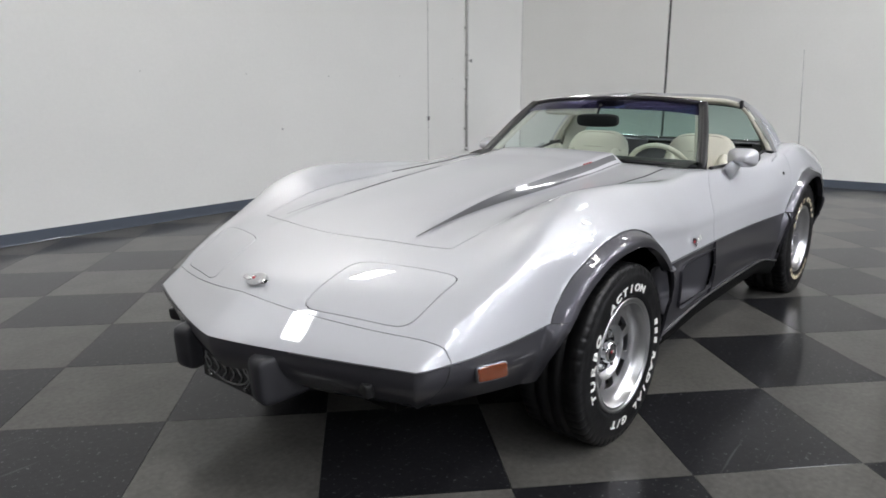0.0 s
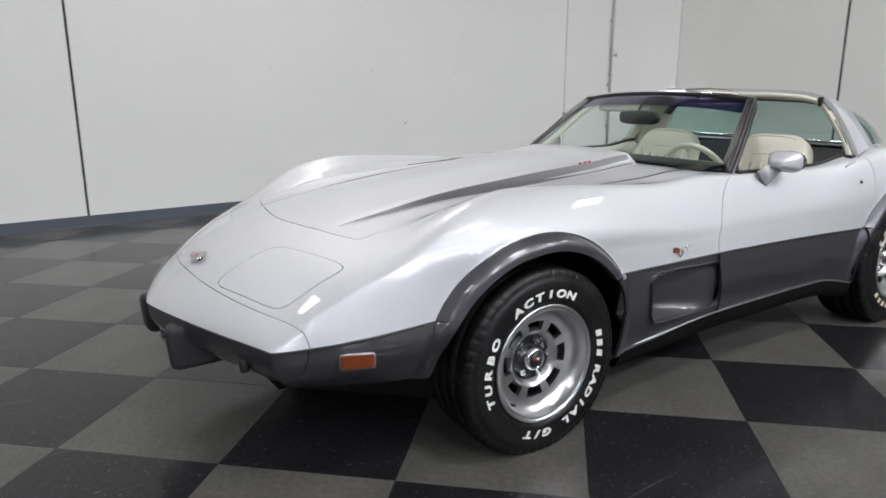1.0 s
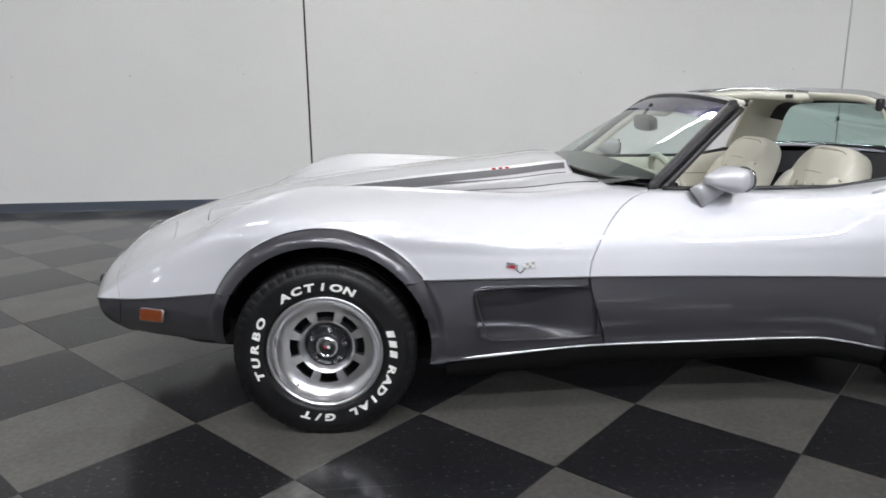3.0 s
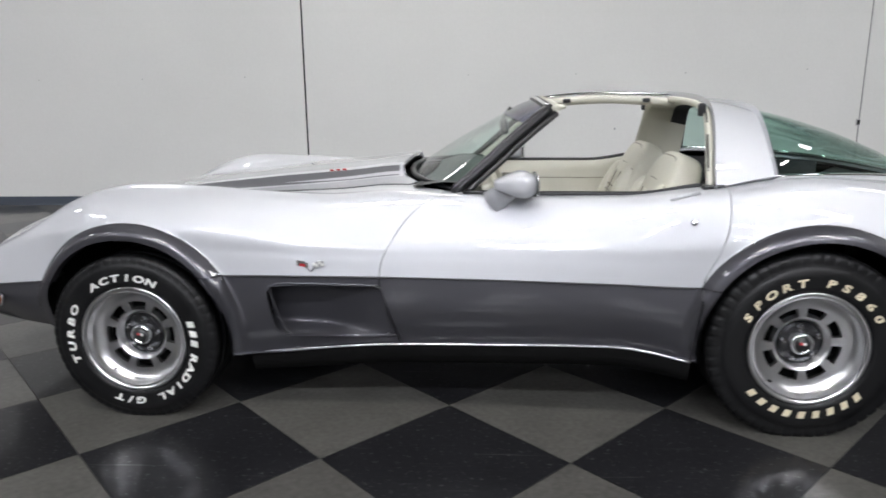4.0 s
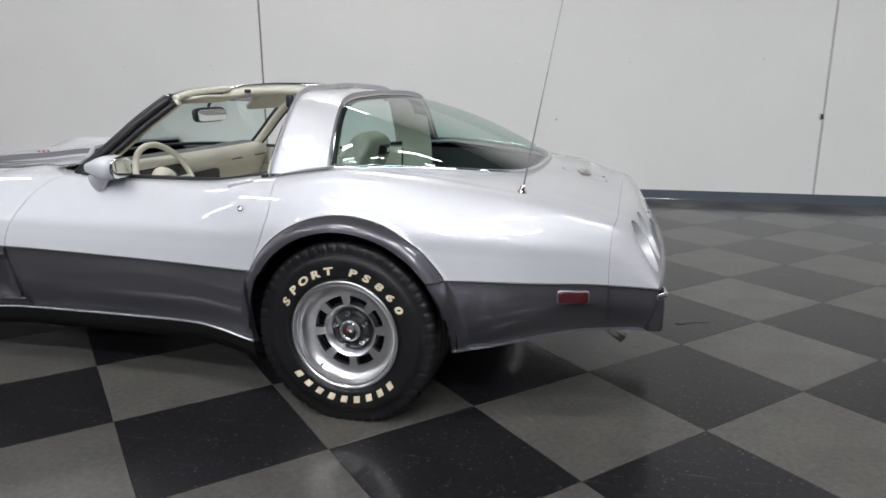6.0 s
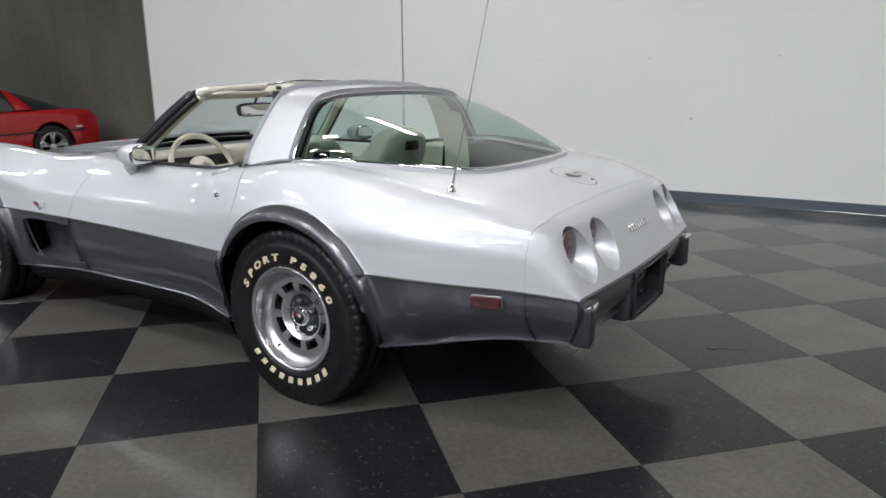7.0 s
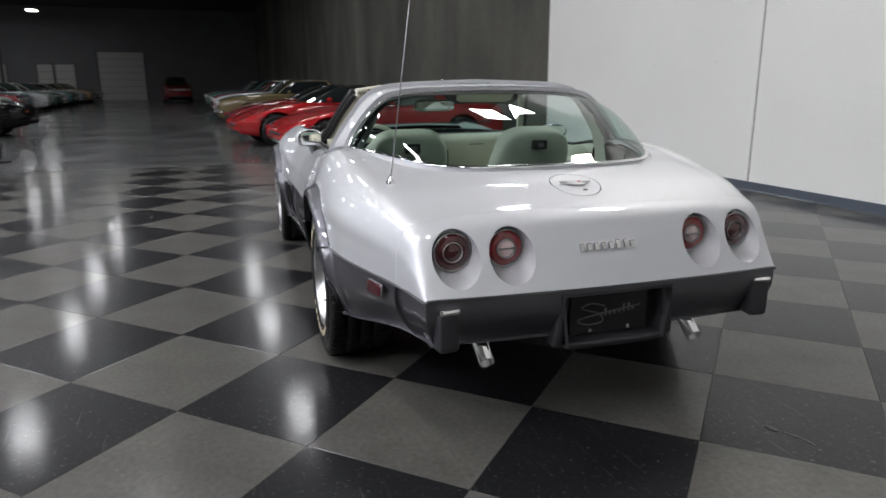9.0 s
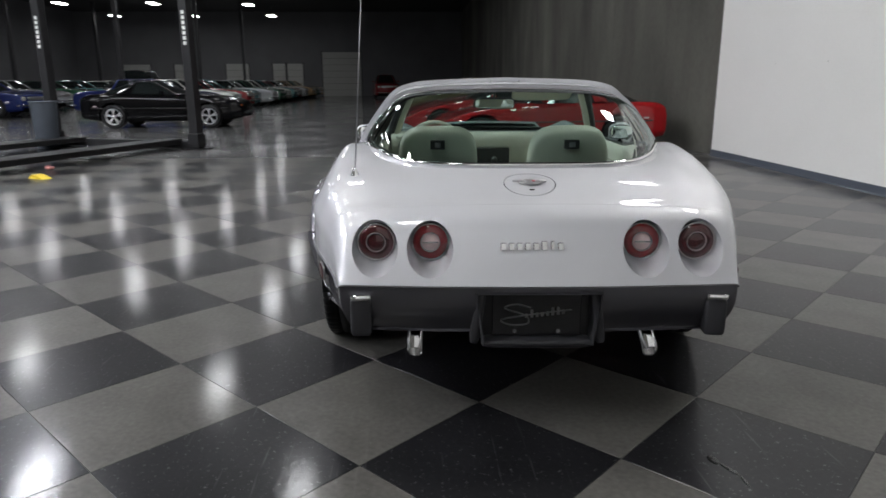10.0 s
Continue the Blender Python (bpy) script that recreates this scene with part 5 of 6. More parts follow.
mesh_part("gauge_panel", blob((-0.116, 0.378, 0.780), (0.05, 0.47, 0.165), 0.4, 0.4, 10, 20), BLACK_TRIM, dash)
for yy, rr in ((0.46, 0.045), (0.30, 0.045), (0.0, 0.022), (0.05, 0.022), (-0.05, 0.022)):
    mesh_part("gauge", moved(lathe([(rr, 0.0), (rr, 0.012), (rr * 0.85, 0.014), (0.0005, 0.008)], 20, "x"), pose(-0.137, yy, 0.795 if rr > 0.03 else 0.70, 0, 0, 180)), BLACK_TRIM, dash)
for yy in (-0.30, -0.55):
    box("air_vent", -0.125, yy - 0.05, 0.83, -0.098, yy + 0.05, 0.835, BLACK_TRIM, dash, bevel=0.003)
sw = empty("steering_wheel")
sw.parent = cab
sw.matrix_basis = Matrix.Translation((-0.180, 0.378, 0.797)) @ Matrix.Rotation(radians(-66), 4, "Y")
ang = np.linspace(0, 2 * math.pi, 48, endpoint=False)
mesh_part("rim", tube([(0.181 * math.cos(a), 0.181 * math.sin(a), 0) for a in ang], 0.0140, 10, closed=True), CREAM, sw, "cream steering wheel rim")
for a in (0, math.pi, math.pi / 2):
    c, sn = math.cos(a + math.pi / 2), math.sin(a + math.pi / 2)
    mesh_part("spoke", tube([(0.045 * c, 0.045 * sn, -0.012), (0.11 * c, 0.11 * sn, -0.006), (0.178 * c, 0.178 * sn, 0)], 0.016, 8, 0.35), CREAM, sw)
mesh_part("hub", lathe([(0.075, -0.05), (0.075, -0.005), (0.064, 0.014), (0.034, 0.022), (0.0005, 0.022)], 32, "z"), CREAM, sw)
mesh_part("horn_button", lathe([(0.030, 0.020), (0.030, 0.026), (0.024, 0.028), (0.0005, 0.026)], 24, "z"), NAME_METAL, sw)
cyl("column", (0, 0, -0.03), (0, 0, -0.25), 0.03, CREAM_VINYL, sw)
rm = empty("rear_view_mirror")
rm.parent = cab
mesh_part("housing", blob((-0.17, 0, 1.083), (0.035, 0.262, 0.074), 0.5, 0.45, 12, 24, (0, 8, 0)), BLACK_TRIM, rm)
mesh_part("glass", blob((-0.1885, 0, 1.0815), (0.006, 0.246, 0.060), 0.35, 0.35, 10, 24, (0, 8, 0)), MIRROR, rm)
cyl("stem", (-0.165, 0, 1.12), (-0.20, 0, 1.17), 0.007, BLACK_TRIM, rm, n=8)
for s in (1, -1):
    mesh_part("sun_visor", blob((-0.36, s * 0.27, 1.165 if s == 1 else 1.148), (0.13, 0.36, 0.018), 0.35, 0.35, 8, 24, (0, 12 if s == 1 else 38, 0)), CREAM_VINYL, cab, "cream sun visor")

# ---- outer fittings ----
for s in (1, -1):
    mr = empty("door_mirror")
    mr.parent = door[s]
    shell = blob((0.01, 0, 0), (0.150, 0.150, 0.098), 0.62, 0.55, 22, 30)
    v = shell[0]
    v[:, 1:] *= (1 - 0.50 * smooth(-0.02, 0.08, v[:, 0]))[:, None]
    mesh_part("shell", moved(shell, pose(-0.222, s * 0.790, 0.911, 0, 0, s * 8)), SILVER, mr)
    mesh_part("mirror_glass", moved(blob((-0.052, 0, 0), (0.012, 0.130, 0.080), 0.5, 0.6, 10, 24), pose(-0.236, s * 0.790, 0.911, 0, 0, s * 8)), MIRROR, mr)
    mesh_part("mirror_rim", moved(tube([(-0.050, 0.070 * math.cos(a), 0.043 * math.sin(a)) for a in ang], 0.003, 6, closed=True, up=(1, 0, 0)), pose(-0.236, s * 0.790, 0.911, 0, 0, s * 8)), BLACK_TRIM, mr)
    mesh_part("foot", tube([(-0.128, s * 0.752, 0.838), (-0.158, s * 0.762, 0.860), (-0.190, s * 0.776, 0.884), (-0.215, s * 0.785, 0.900)], 0.03, 12, 0.5, radii=[0.046, 0.043, 0.037, 0.030], up=(0, 1, 0)), SILVER, mr)
    mesh_part("door_lock", moved(lathe([(0.011, 0), (0.011, 0.002), (0.008, 0.004), (0.0005, 0.004)], 20), pose(-0.84, s * 0.838 if s == 1 else s * 0.838, 0.783, 14 * s, 0, 0 if s == 1 else 180)), CHROME, door[s], "chrome door lock")
    mesh_part("door_handle", tube([(-0.765, s * 0.790, 0.855), (-0.81, s * 0.786, 0.868), (-0.865, s * 0.784, 0.883)], 0.010, 8, 0.5, radii=[0.006, 0.011, 0.008], up=(0, 1, 0)), SILVER, door[s], "silver door handle flap")
    # crossed-flag badge on the fender
    bd = empty("fender_badge")
    bd.parent = fender[s]
    for k in (1, -1):
        staff = tube([(0.0, 0, -0.020), (0.020 * k, 0, 0.000), (0.046 * k, 0, 0.016)], 0.0022, 6)
        mesh_part("flag_staff", moved(staff, pose(0.535, s * 0.862, 0.613)), CHROME, bd)
        for i in range(4):
            for j in range(2):
                mt = (RED_BADGE if j == 0 and i in (1, 2) else CHROME) if k == 1 else (LETTER_WHITE if (i + j) % 2 else NAME_METAL)
                wave = 0.002 * math.sin(i * 1.6)
                box("flag_field", -0.0052, -0.002, -0.0052, 0.0052, 0.002, 0.0052, mt, bd, m=pose(0.535 + k * (0.014 + 0.0104 * i), s * 0.8625, 0.612 + 0.0035 * i + 0.0104 * j + wave, 0, -k * 12, 0))
    # side markers
    mk = empty("side_marker")
    mk.parent = fender[s]
    mesh_part("bezel", moved(blob((0, 0, 0), (0.109, 0.010, 0.050), 0.25, 0.25, 10, 16), pose(1.882, s * 0.779, 0.438, 10 * s, 0, -20 * s)), ALU_DARK, mk, "bright marker frame")
    mesh_part("lens", moved(blob((0, 0, 0), (0.103, 0.013, 0.044), 0.25, 0.25, 10, 16), pose(1.882, s * 0.780, 0.438, 10 * s, 0, -20 * s)), AMBER, mk, "amber side marker lens")
    rk = empty("side_marker")
    rk.parent = quarter
    mesh_part("bezel", moved(blob((0, 0, 0), (0.110, 0.009, 0.048), 0.25, 0.25, 10, 16), pose(-2.062, s * 0.776, 0.524, 2 * s, 0, 15 * s)), ALU_DARK, rk, "bright marker frame")
    mesh_part("lens", moved(blob((0, 0, 0), (0.104, 0.014, 0.043), 0.25, 0.25, 10, 16), pose(-2.062, s * 0.778, 0.524, 2 * s, 0, 15 * s)), MARKER_RED, rk, "red side marker lens")

# tail lamps in scooped wells
for k, (ly, lz) in enumerate(LAMPS):
    outer = k in (0, 3)
    lamp = empty("tail_lamp")
    lamp.parent = tail
    near = lambda x, y, z: (np.hypot((y - ly) / 0.079, (z - lz + 0.012) / 0.090) - 1) * 0.08
    pts = edge_loop(tail_mesh, near)
    a = np.arctan2(pts[:, 2] - lz + 0.012, pts[:, 1] - ly)
    pts = pts[np.argsort(a)]
    a = np.sort(a)
    ringed = np.stack([np.full(len(a), -2.226), ly + 0.064 * np.cos(a), lz + 0.064 * np.sin(a)], 1)
    mid = pts * 0.5 + ringed * 0.5 + np.array([0.0, 0, 0])
    well = np.array([pts, pts * 0.85 + mid * 0.15 + np.array([0.006, 0, 0]), mid + np.array([0.008, 0, 0]), ringed])
    mesh_part("lamp_well", (well.reshape(-1, 3), grid_faces(4, len(a), True)), SILVER, lamp, "silver scooped lamp well")
    T = pose(-2.234, ly, lz, 0, 0, 180)
    mesh_part("housing", moved(lathe([(0.066, -0.02), (0.066, 0.008), (0.064, 0.010), (0.062, 0.008)], 32, "x"), T), BLACK_TRIM, lamp)
    mesh_part("lens", moved(lathe([(0.063, 0.004), (0.060, 0.012), (0.044, 0.018), (0.034, 0.018)], 32, "x"), T), RED_DARK if outer else RED_LENS, lamp, "red lamp lens")
    mesh_part("lens_ring", moved(lathe([(0.0345, 0.012), (0.0345, 0.021), (0.032, 0.021), (0.031, 0.014)], 32, "x"), T), ALU_DARK, lamp)
    mesh_part("lens_middle", moved(lathe([(0.031, 0.014), (0.025, 0.018), (0.0005, 0.019)], 28, "x"), T), RED_DARK if outer else CLEAR_LENS, lamp)
    mesh_part("lamp_rim", moved(lathe([(0.064, 0.006), (0.0655, 0.012), (0.064, 0.014), (0.061, 0.011)], 32, "x"), T), NAME_METAL, lamp)
    if not outer:
        box("lens_bar", -2.258, ly - 0.028, lz - 0.003, -2.250, ly + 0.028, lz + 0.003, CHROME, lamp)

# name plate on the tail as plain raised blocks
for k in range(8):
    bw = 0.0105 if k not in (6,) else 0.007
    y = 0.118 - 0.0275 * k
    box("plate_block", -0.006, -bw, -0.013, 0.006, bw, 0.013 + (0.006 if k in (5, 6) else 0), CHROME, tail, bevel=0.003, m=pose(-2.316, y, 0.676, 0, 28, 0))
# fuel lid badge, nose badge
for parent, place in ((quarter, pose(-2.03, 0, 0.850, 0, -14, 0)), (nose, pose(2.136, 0.008, 0.634, 0, 30, 0))):
    bd = empty("crossed_flag_badge")
    bd.parent = parent
    bd.matrix_basis = place
    for k in (1, -1):
        mesh_part("flag", tube([(0.0 - 0.012, 0, 0.004), (0.008, 0.03 * k, 0.006), (0.004, 0.062 * k, 0.006)], 0.014, 8, 0.3, radii=[0.004, 0.012, 0.008]), CHROME if parent is nose else NAME_METAL, bd)
    mesh_part("field", blob((0.002, 0, 0.004), (0.062, 0.092, 0.005), 0.6, 0.9, 8, 28), NAME_METAL, bd)
    mesh_part("red_field", blob((0.002, -0.016, 0.0065), (0.012, 0.016, 0.003), 0.5, 0.6, 6, 12), RED_BADGE, bd)
mesh_part("lid_lock", blob((-2.112, 0, 0.838), (0.012, 0.02, 0.004), 0.6, 0.6, 6, 10, (0, -14, 0)), BLACK_TRIM, quarter)

# rear plate recess, plate, bumper guards, exhausts
pr = empty("plate_recess")
pr.parent = rb
g = np.array([[(x, y, z) for y, z in ((-0.205, 0.526), (-0.180, 0.352), (0.180, 0.352), (0.205, 0.526))] for x in (-2.370, -2.355, -2.29)])
g[0, :, 1] *= 1.05
g[0, :, 2] = np.where(g[0, :, 2] > 0.5, 0.534, 0.342)
mesh_part("frame", (g.reshape(-1, 3), grid_faces(3, 4, True)), DARK_BUMPER, pr, rim=0.012, smooth_on=False)
for s in (1, -1):
    mesh_part("cheek", blob((-2.323, s * 0.204, 0.438), (0.08, 0.034, 0.195), 0.35, 0.4, 12, 16, (8 * s, 0, 0)), DARK_BUMPER, pr)
mesh_part("lower_lip", blob((-2.330, 0, 0.345), (0.08, 0.385, 0.028), 0.4, 0.35, 10, 20), DARK_BUMPER, pr)
box("back", -2.30, -0.205, 0.345, -2.285, 0.205, 0.530, BLACK_TRIM, pr)
plate = box("licence_plate", -2.318, -0.152, 0.362, -2.312, 0.152, 0.512, PLATE_BLACK, pr, bevel=0.002, label="black show plate with grey script")
curve = spline([(-2.3195, 0.02, 0.462), (-2.3195, 0.07, 0.474), (-2.3195, 0.11, 0.46), (-2.3195, 0.04, 0.435), (-2.3195, 0.03, 0.405), (-2.3195, 0.09, 0.40), (-2.3195, 0.12, 0.42), (-2.3195, 0.0, 0.44), (-2.3195, -0.12, 0.455)], 60)
mesh_part("script_stroke", tube(curve, 0.0022, 5), PLATE_MARK, plate)
for k in range(8):
    box("script_bar", -2.3205, 0.035 - 0.018 * k - 0.005, 0.425 + 0.002 * k, -2.319, 0.035 - 0.018 * k + 0.004, 0.44 + 0.002 * k + (0.012 if k in (1, 5, 6) else 0), PLATE_MARK, plate)
for s in (1, -1):
    cyl("plate_bolt", (-2.322, s * 0.075, 0.378), (-2.317, s * 0.075, 0.378), 0.007, CHROME, plate, n=12)
for s in (1, -1):
    gd = empty("bumper_guard")
    gd.parent = rb
    mesh_part("block", blob((-2.332, s * 0.602, 0.440), (0.066, 0.072, 0.135), 0.3, 0.3, 14, 20, (0, 0, s * 8)), DARK_BUMPER, gd)
    mesh_part("cap", blob((-2.344, s * 0.60, 0.510), (0.058, 0.072, 0.02), 0.3, 0.3, 8, 20, (0, 10, s * 8)), CHROME, gd, "bright guard cap")
    ex = empty("exhaust_tip")
    ex.parent = under
    mesh_part("pipe", moved(join(lathe([(0.027, 0.0), (0.028, 0.17), (0.025, 0.17), (0.026, 0.02), (0.0005, 0.02)], 24, "x")), pose(-2.10, s * 0.425, 0.365, 0, 34, 180)), CHROME, ex, "chrome exhaust tip")
cyl("antenna_mast", (-1.862, 0.668, 0.862), (-1.976, 0.608, 1.53), 0.0030, ALU_DARK, car, r1=0.0016, n=8, label="thin chrome radio antenna")
mesh_part("antenna_base", moved(lathe([(0.016, -0.012), (0.017, 0.0), (0.012, 0.006), (0.007, 0.022), (0.003, 0.026)], 20, "z"), pose(-1.862, 0.668, 0.862, 0, -8, 0)), CHROME, car)

# bonnet stripes and script
for s in (1, -1):
    xs = np.linspace(1.74, 0.275, 40)
    rows = []
    for f_ in (0.0, 0.35, 0.7, 1.0):
        half = 0.345 + 0.012 * smooth(1.4, 0.3, xs)
        w0, w1 = half + 0.010, half - 0.030
        y = w0 + (w1 - w0) * f_ * smooth(1.9, 1.2, xs)
        rows.append(np.stack([xs, s * y], 1))
    rows = np.array(rows)
    zz = pchip(ST[:, 0], ST[:, 11])(rows[..., 0])
    z5 = pchip(ST[:, 0], ST[:, 10])(rows[..., 0])
    ay = np.abs(rows[..., 1])
    base = zz + (z5 - zz) * np.clip((ay - 0.27) / 0.235, 0, 1)
    zz = base + bulge(rows[..., 0], rows[..., 1]) + 0.002
    g = np.dstack([rows, zz])
    fs = grid_faces(*g.shape[:2])
    mesh_part("hood_stripe", (g.reshape(-1, 3), fs), STRIPE, hood, "charcoal stripe on the bulge flank")
    for k in range(3 if s == 1 else 0):
        box("hood_badge_block", -0.008, -0.0015, -0.004, 0.008, 0.0015, 0.004, RED_BADGE, hood, m=pose(0.575 - 0.028 * k, s * 0.336, 0.912 + 0.002 * k, -40 * s, 0, 0))

# front bumper guards, dress plate, lamps, lower spoiler
for s in (1, -1):
    mesh_part("bumper_guard", blob((2.215, s * 0.225, 0.392), (0.19, 0.085, 0.155), 0.3, 0.3, 14, 20, (0, 4, -s * 8)), DARK_BUMPER, fb, "dark rubber bumper guard")
    mesh_part("parking_lamp", blob((2.125, s * 0.47, 0.405), (0.03, 0.19, 0.05), 0.3, 0.3, 10, 20, (0, 8, -s * 20)), BLACK_TRIM, fb, "dark parking lamp")
dp = box("dress_plate", 2.262, -0.145, 0.302, 2.268, 0.145, 0.435, PLATE_BLACK, fb, bevel=0.002, label="black dress plate with grey flame pattern")
for k in range(6):
    s = 1 if k % 2 else -1
    y0 = -0.11 + 0.044 * k
    mesh_part("flame_stroke", tube(spline([(2.2695, y0, 0.325), (2.2695, y0 + 0.02, 0.355), (2.2695, y0 - 0.012, 0.385), (2.2695, y0 + 0.012, 0.415)], 12), 0.003, 5), PLATE_MARK, dp)
mesh_part("plate_ring", tube([(2.2695, 0.125 * math.cos(a), 0.368 + 0.052 * math.sin(a)) for a in ang], 0.0025, 5, closed=True, up=(1, 0, 0)), PLATE_MARK, dp)
for y in (-0.1, 0.1):
    for z in (0.318, 0.420):
        cyl("plate_bolt", (2.267, y, z), (2.272, y, z), 0.006, CHROME, dp, n=10)
sp = spline([(1.62, 0.62, 0.275), (1.80, 0.58, 0.285), (1.92, 0.46, 0.290), (2.01, 0.25, 0.292), (2.03, 0, 0.292), (2.01, -0.25, 0.292), (1.92, -0.46, 0.290), (1.80, -0.58, 0.285), (1.62, -0.62, 0.275)], 40)
g = np.array([sp + np.array([0.0, 0, 0.09]), sp + np.array([0.012, 0, 0.03]), sp + np.array([0.03, 0, -0.01]), sp + np.array([0.02, 0, -0.02]), sp + np.array([-0.15, 0, -0.01])])
mesh_part("air_dam", (g.reshape(-1, 3), grid_faces(*g.shape[:2])), BLACK_TRIM, fb, "black chin spoiler")

# ---- dark hall: parked cars, lift, doors ----
def paint(name, color, rough=0.3):
    return material(name, color, 0.6, metal=0.0, spec=0.1, coat=0.9, coat_rough=0.03, fine=0.02, fine_scale=600)


RED_PAINT = paint("red_paint", (0.30, 0.004, 0.007))
MAROON = paint("maroon_paint", (0.16, 0.01, 0.014))
GOLD = paint("gold_paint", (0.12, 0.093, 0.042))
BLUE = paint("blue_paint", (0.006, 0.014, 0.09))
BLACK_PAINT = material("black_paint", (0.003, 0.003, 0.0035), 0.12, spec=0.18, coat=0.05, coat_rough=0.04)
WHITE_PAINT = paint("white_paint", (0.60, 0.60, 0.56))
TEAL = paint("teal_paint", (0.05, 0.14, 0.15))
GREEN = paint("green_paint", (0.02, 0.07, 0.04))
SILVER2 = paint("grey_paint", (0.30, 0.31, 0.32))
TAN = paint("tan_paint", (0.32, 0.22, 0.12))
DARK_GLASS = material("dark_car_glass", (0.012, 0.015, 0.015), 0.05, spec=0.6)
HEAD_LENS = material("head_lamp_lens", (0.6, 0.6, 0.6), 0.12, metal=0.6)


def parked_car(label, mat, roof_mat, L=4.5, W=1.80, H=1.19, base=2.44, front=0.95, nose_z=0.57, cowl_z=0.86, deck_z=0.88, tail_z=0.82,
               ws=(0.55, -0.20), rw=(-0.85, -1.75), wheel_r=0.32, chrome=False, group="cars parked along the concrete wall", sporty=True):
    """A parked car: x ahead, on the floor, origin between the axles."""
    c = empty("parked_car", label, "car", group=group)
    x0, x1 = base / 2 + front, base / 2 + front - L
    top = pchip([x0 + 0.01, x0 - 0.12, (x0 + ws[0]) / 2, ws[0], (ws[0] + rw[1]) / 2, rw[1], x1 + 0.12, x1 - 0.01], [nose_z - 0.10, nose_z, (nose_z + cowl_z) / 2 + 0.035, cowl_z, cowl_z + 0.01, deck_z, tail_z, tail_z - 0.06])
    xs = np.concatenate([np.linspace(x0, x0 - 0.2, 8), np.linspace(x0 - 0.25, x1 + 0.25, 40), np.linspace(x1 + 0.2, x1, 8)])


    def taper(x):
        return 1 - (0.24 if sporty and x > 0 else 0.13) * max(0.0, (x - (x0 - 0.9)) / 0.9, ((x1 + 0.9) - x) / 0.9) ** 2.2
    rows = []
    for x in xs:
        e = max(0.0, (x - (x0 - 0.9)) / 0.9, ((x1 + 0.9) - x) / 0.9)
        w = W / 2 * taper(x)
        t = float(top(x))
        sill = 0.20 + 0.08 * e ** 2
        pts = [(w * 0.90, sill), (w * 0.975, sill + 0.06), (w, 0.42), (w * 0.995, 0.52), (w * 0.975, t - 0.13), (w * 0.93, t - 0.045), (w * 0.86, t - 0.008), (w * 0.70, t), (w * 0.35, t + 0.008), (0, t + 0.012)]
        pts = spline([(0, y, max(z, sill + 0.01 * k)) for k, (y, z) in enumerate(pts)], 27)[:, 1:]
        rows.append([(x, y, z) for y, z in pts] + [(x, -y, z) for y, z in pts[-2::-1]])
    g = np.array(rows)
    ends = []
    for i in (0, -1):
        r = g[i].copy()
        mid = r.mean(axis=0)
        r[:, 1:] = mid[1:] + (r[:, 1:] - mid[1:]) * np.array([0.93, 0.72])
        r[:, 0] += 0.035 if i == 0 else -0.035
        ends.append(r)
    g = np.vstack([ends[0][None], g, ends[1][None]])
    body = (g.reshape(-1, 3), [tuple(reversed(f)) for f in grid_faces(*g.shape[:2])])
    m = g.shape[1]
    body[1].append(tuple(range(m)))
    body[1].append(tuple((g.shape[0] - 1) * m + k for k in reversed(range(m))))
    wx = (base / 2, -base / 2)
    holes = [arch((x, wheel_r + 0.01), wheel_r + 0.045) for x in wx]
    body = clips(body, *holes, lambda x, y, z: np.where((x < ws[0] - 0.12) & (x > rw[1] + 0.25) & (np.abs(y) < W * 0.36), -1.0, 1.0))
    bd = mesh_part("body", body, mat, c, rim=0.02)
    mesh_part("underside", blob(((x0 + x1) / 2, 0, 0.36), (L * 0.9, W * 0.86, 0.34), 0.2, 0.25, 8, 24), UNDER, c)
    for x in wx:
        for s in (1, -1):
            w = empty("wheel")
            w.parent = c
            w.matrix_basis = pose(x, s * (W / 2 - 0.12), wheel_r, 0, 0, 0 if s == 1 else 180)
            mesh_part("tyre", lathe([(0.20, 0.085), (wheel_r - 0.06, 0.105), (wheel_r - 0.02, 0.10), (wheel_r, 0.08), (wheel_r, -0.08), (wheel_r - 0.03, -0.1), (0.2, -0.09)], 36), RUBBER, w)
            if sporty:
                mesh_part("rim", lathe([(0.218, 0.09), (0.222, 0.10), (0.212, 0.104), (0.200, 0.09), (0.195, 0.03)], 36), ALU, w)
                mesh_part("hub", lathe([(0.05, 0.05), (0.045, 0.085), (0.0005, 0.09)], 20), ALU, w)
                for k in range(5):
                    a = 2 * math.pi * k / 5 + 0.3
                    for da in (-0.16, 0.16):
                        mesh_part("spoke", tube([(0.04 * math.cos(a), 0.075, 0.04 * math.sin(a)), (0.13 * math.cos(a + da * 0.6), 0.086, 0.13 * math.sin(a + da * 0.6)), (0.205 * math.cos(a + da), 0.092, 0.205 * math.sin(a + da))], 0.017, 6, 0.5, up=(0, 1, 0)), ALU, w)
                mesh_part("brake_disc", lathe([(0.195, 0.0), (0.0005, 0.0)], 24), UNDER, w)
            else:
                mesh_part("rim", lathe([(0.205, 0.085), (0.21, 0.095), (0.19, 0.098), (0.17, 0.075), (0.09, 0.07), (0.06, 0.095), (0.0005, 0.10)], 32), CHROME, w)
    # glasshouse
    wb, wt = W / 2 * 0.90, W / 2 * 0.64
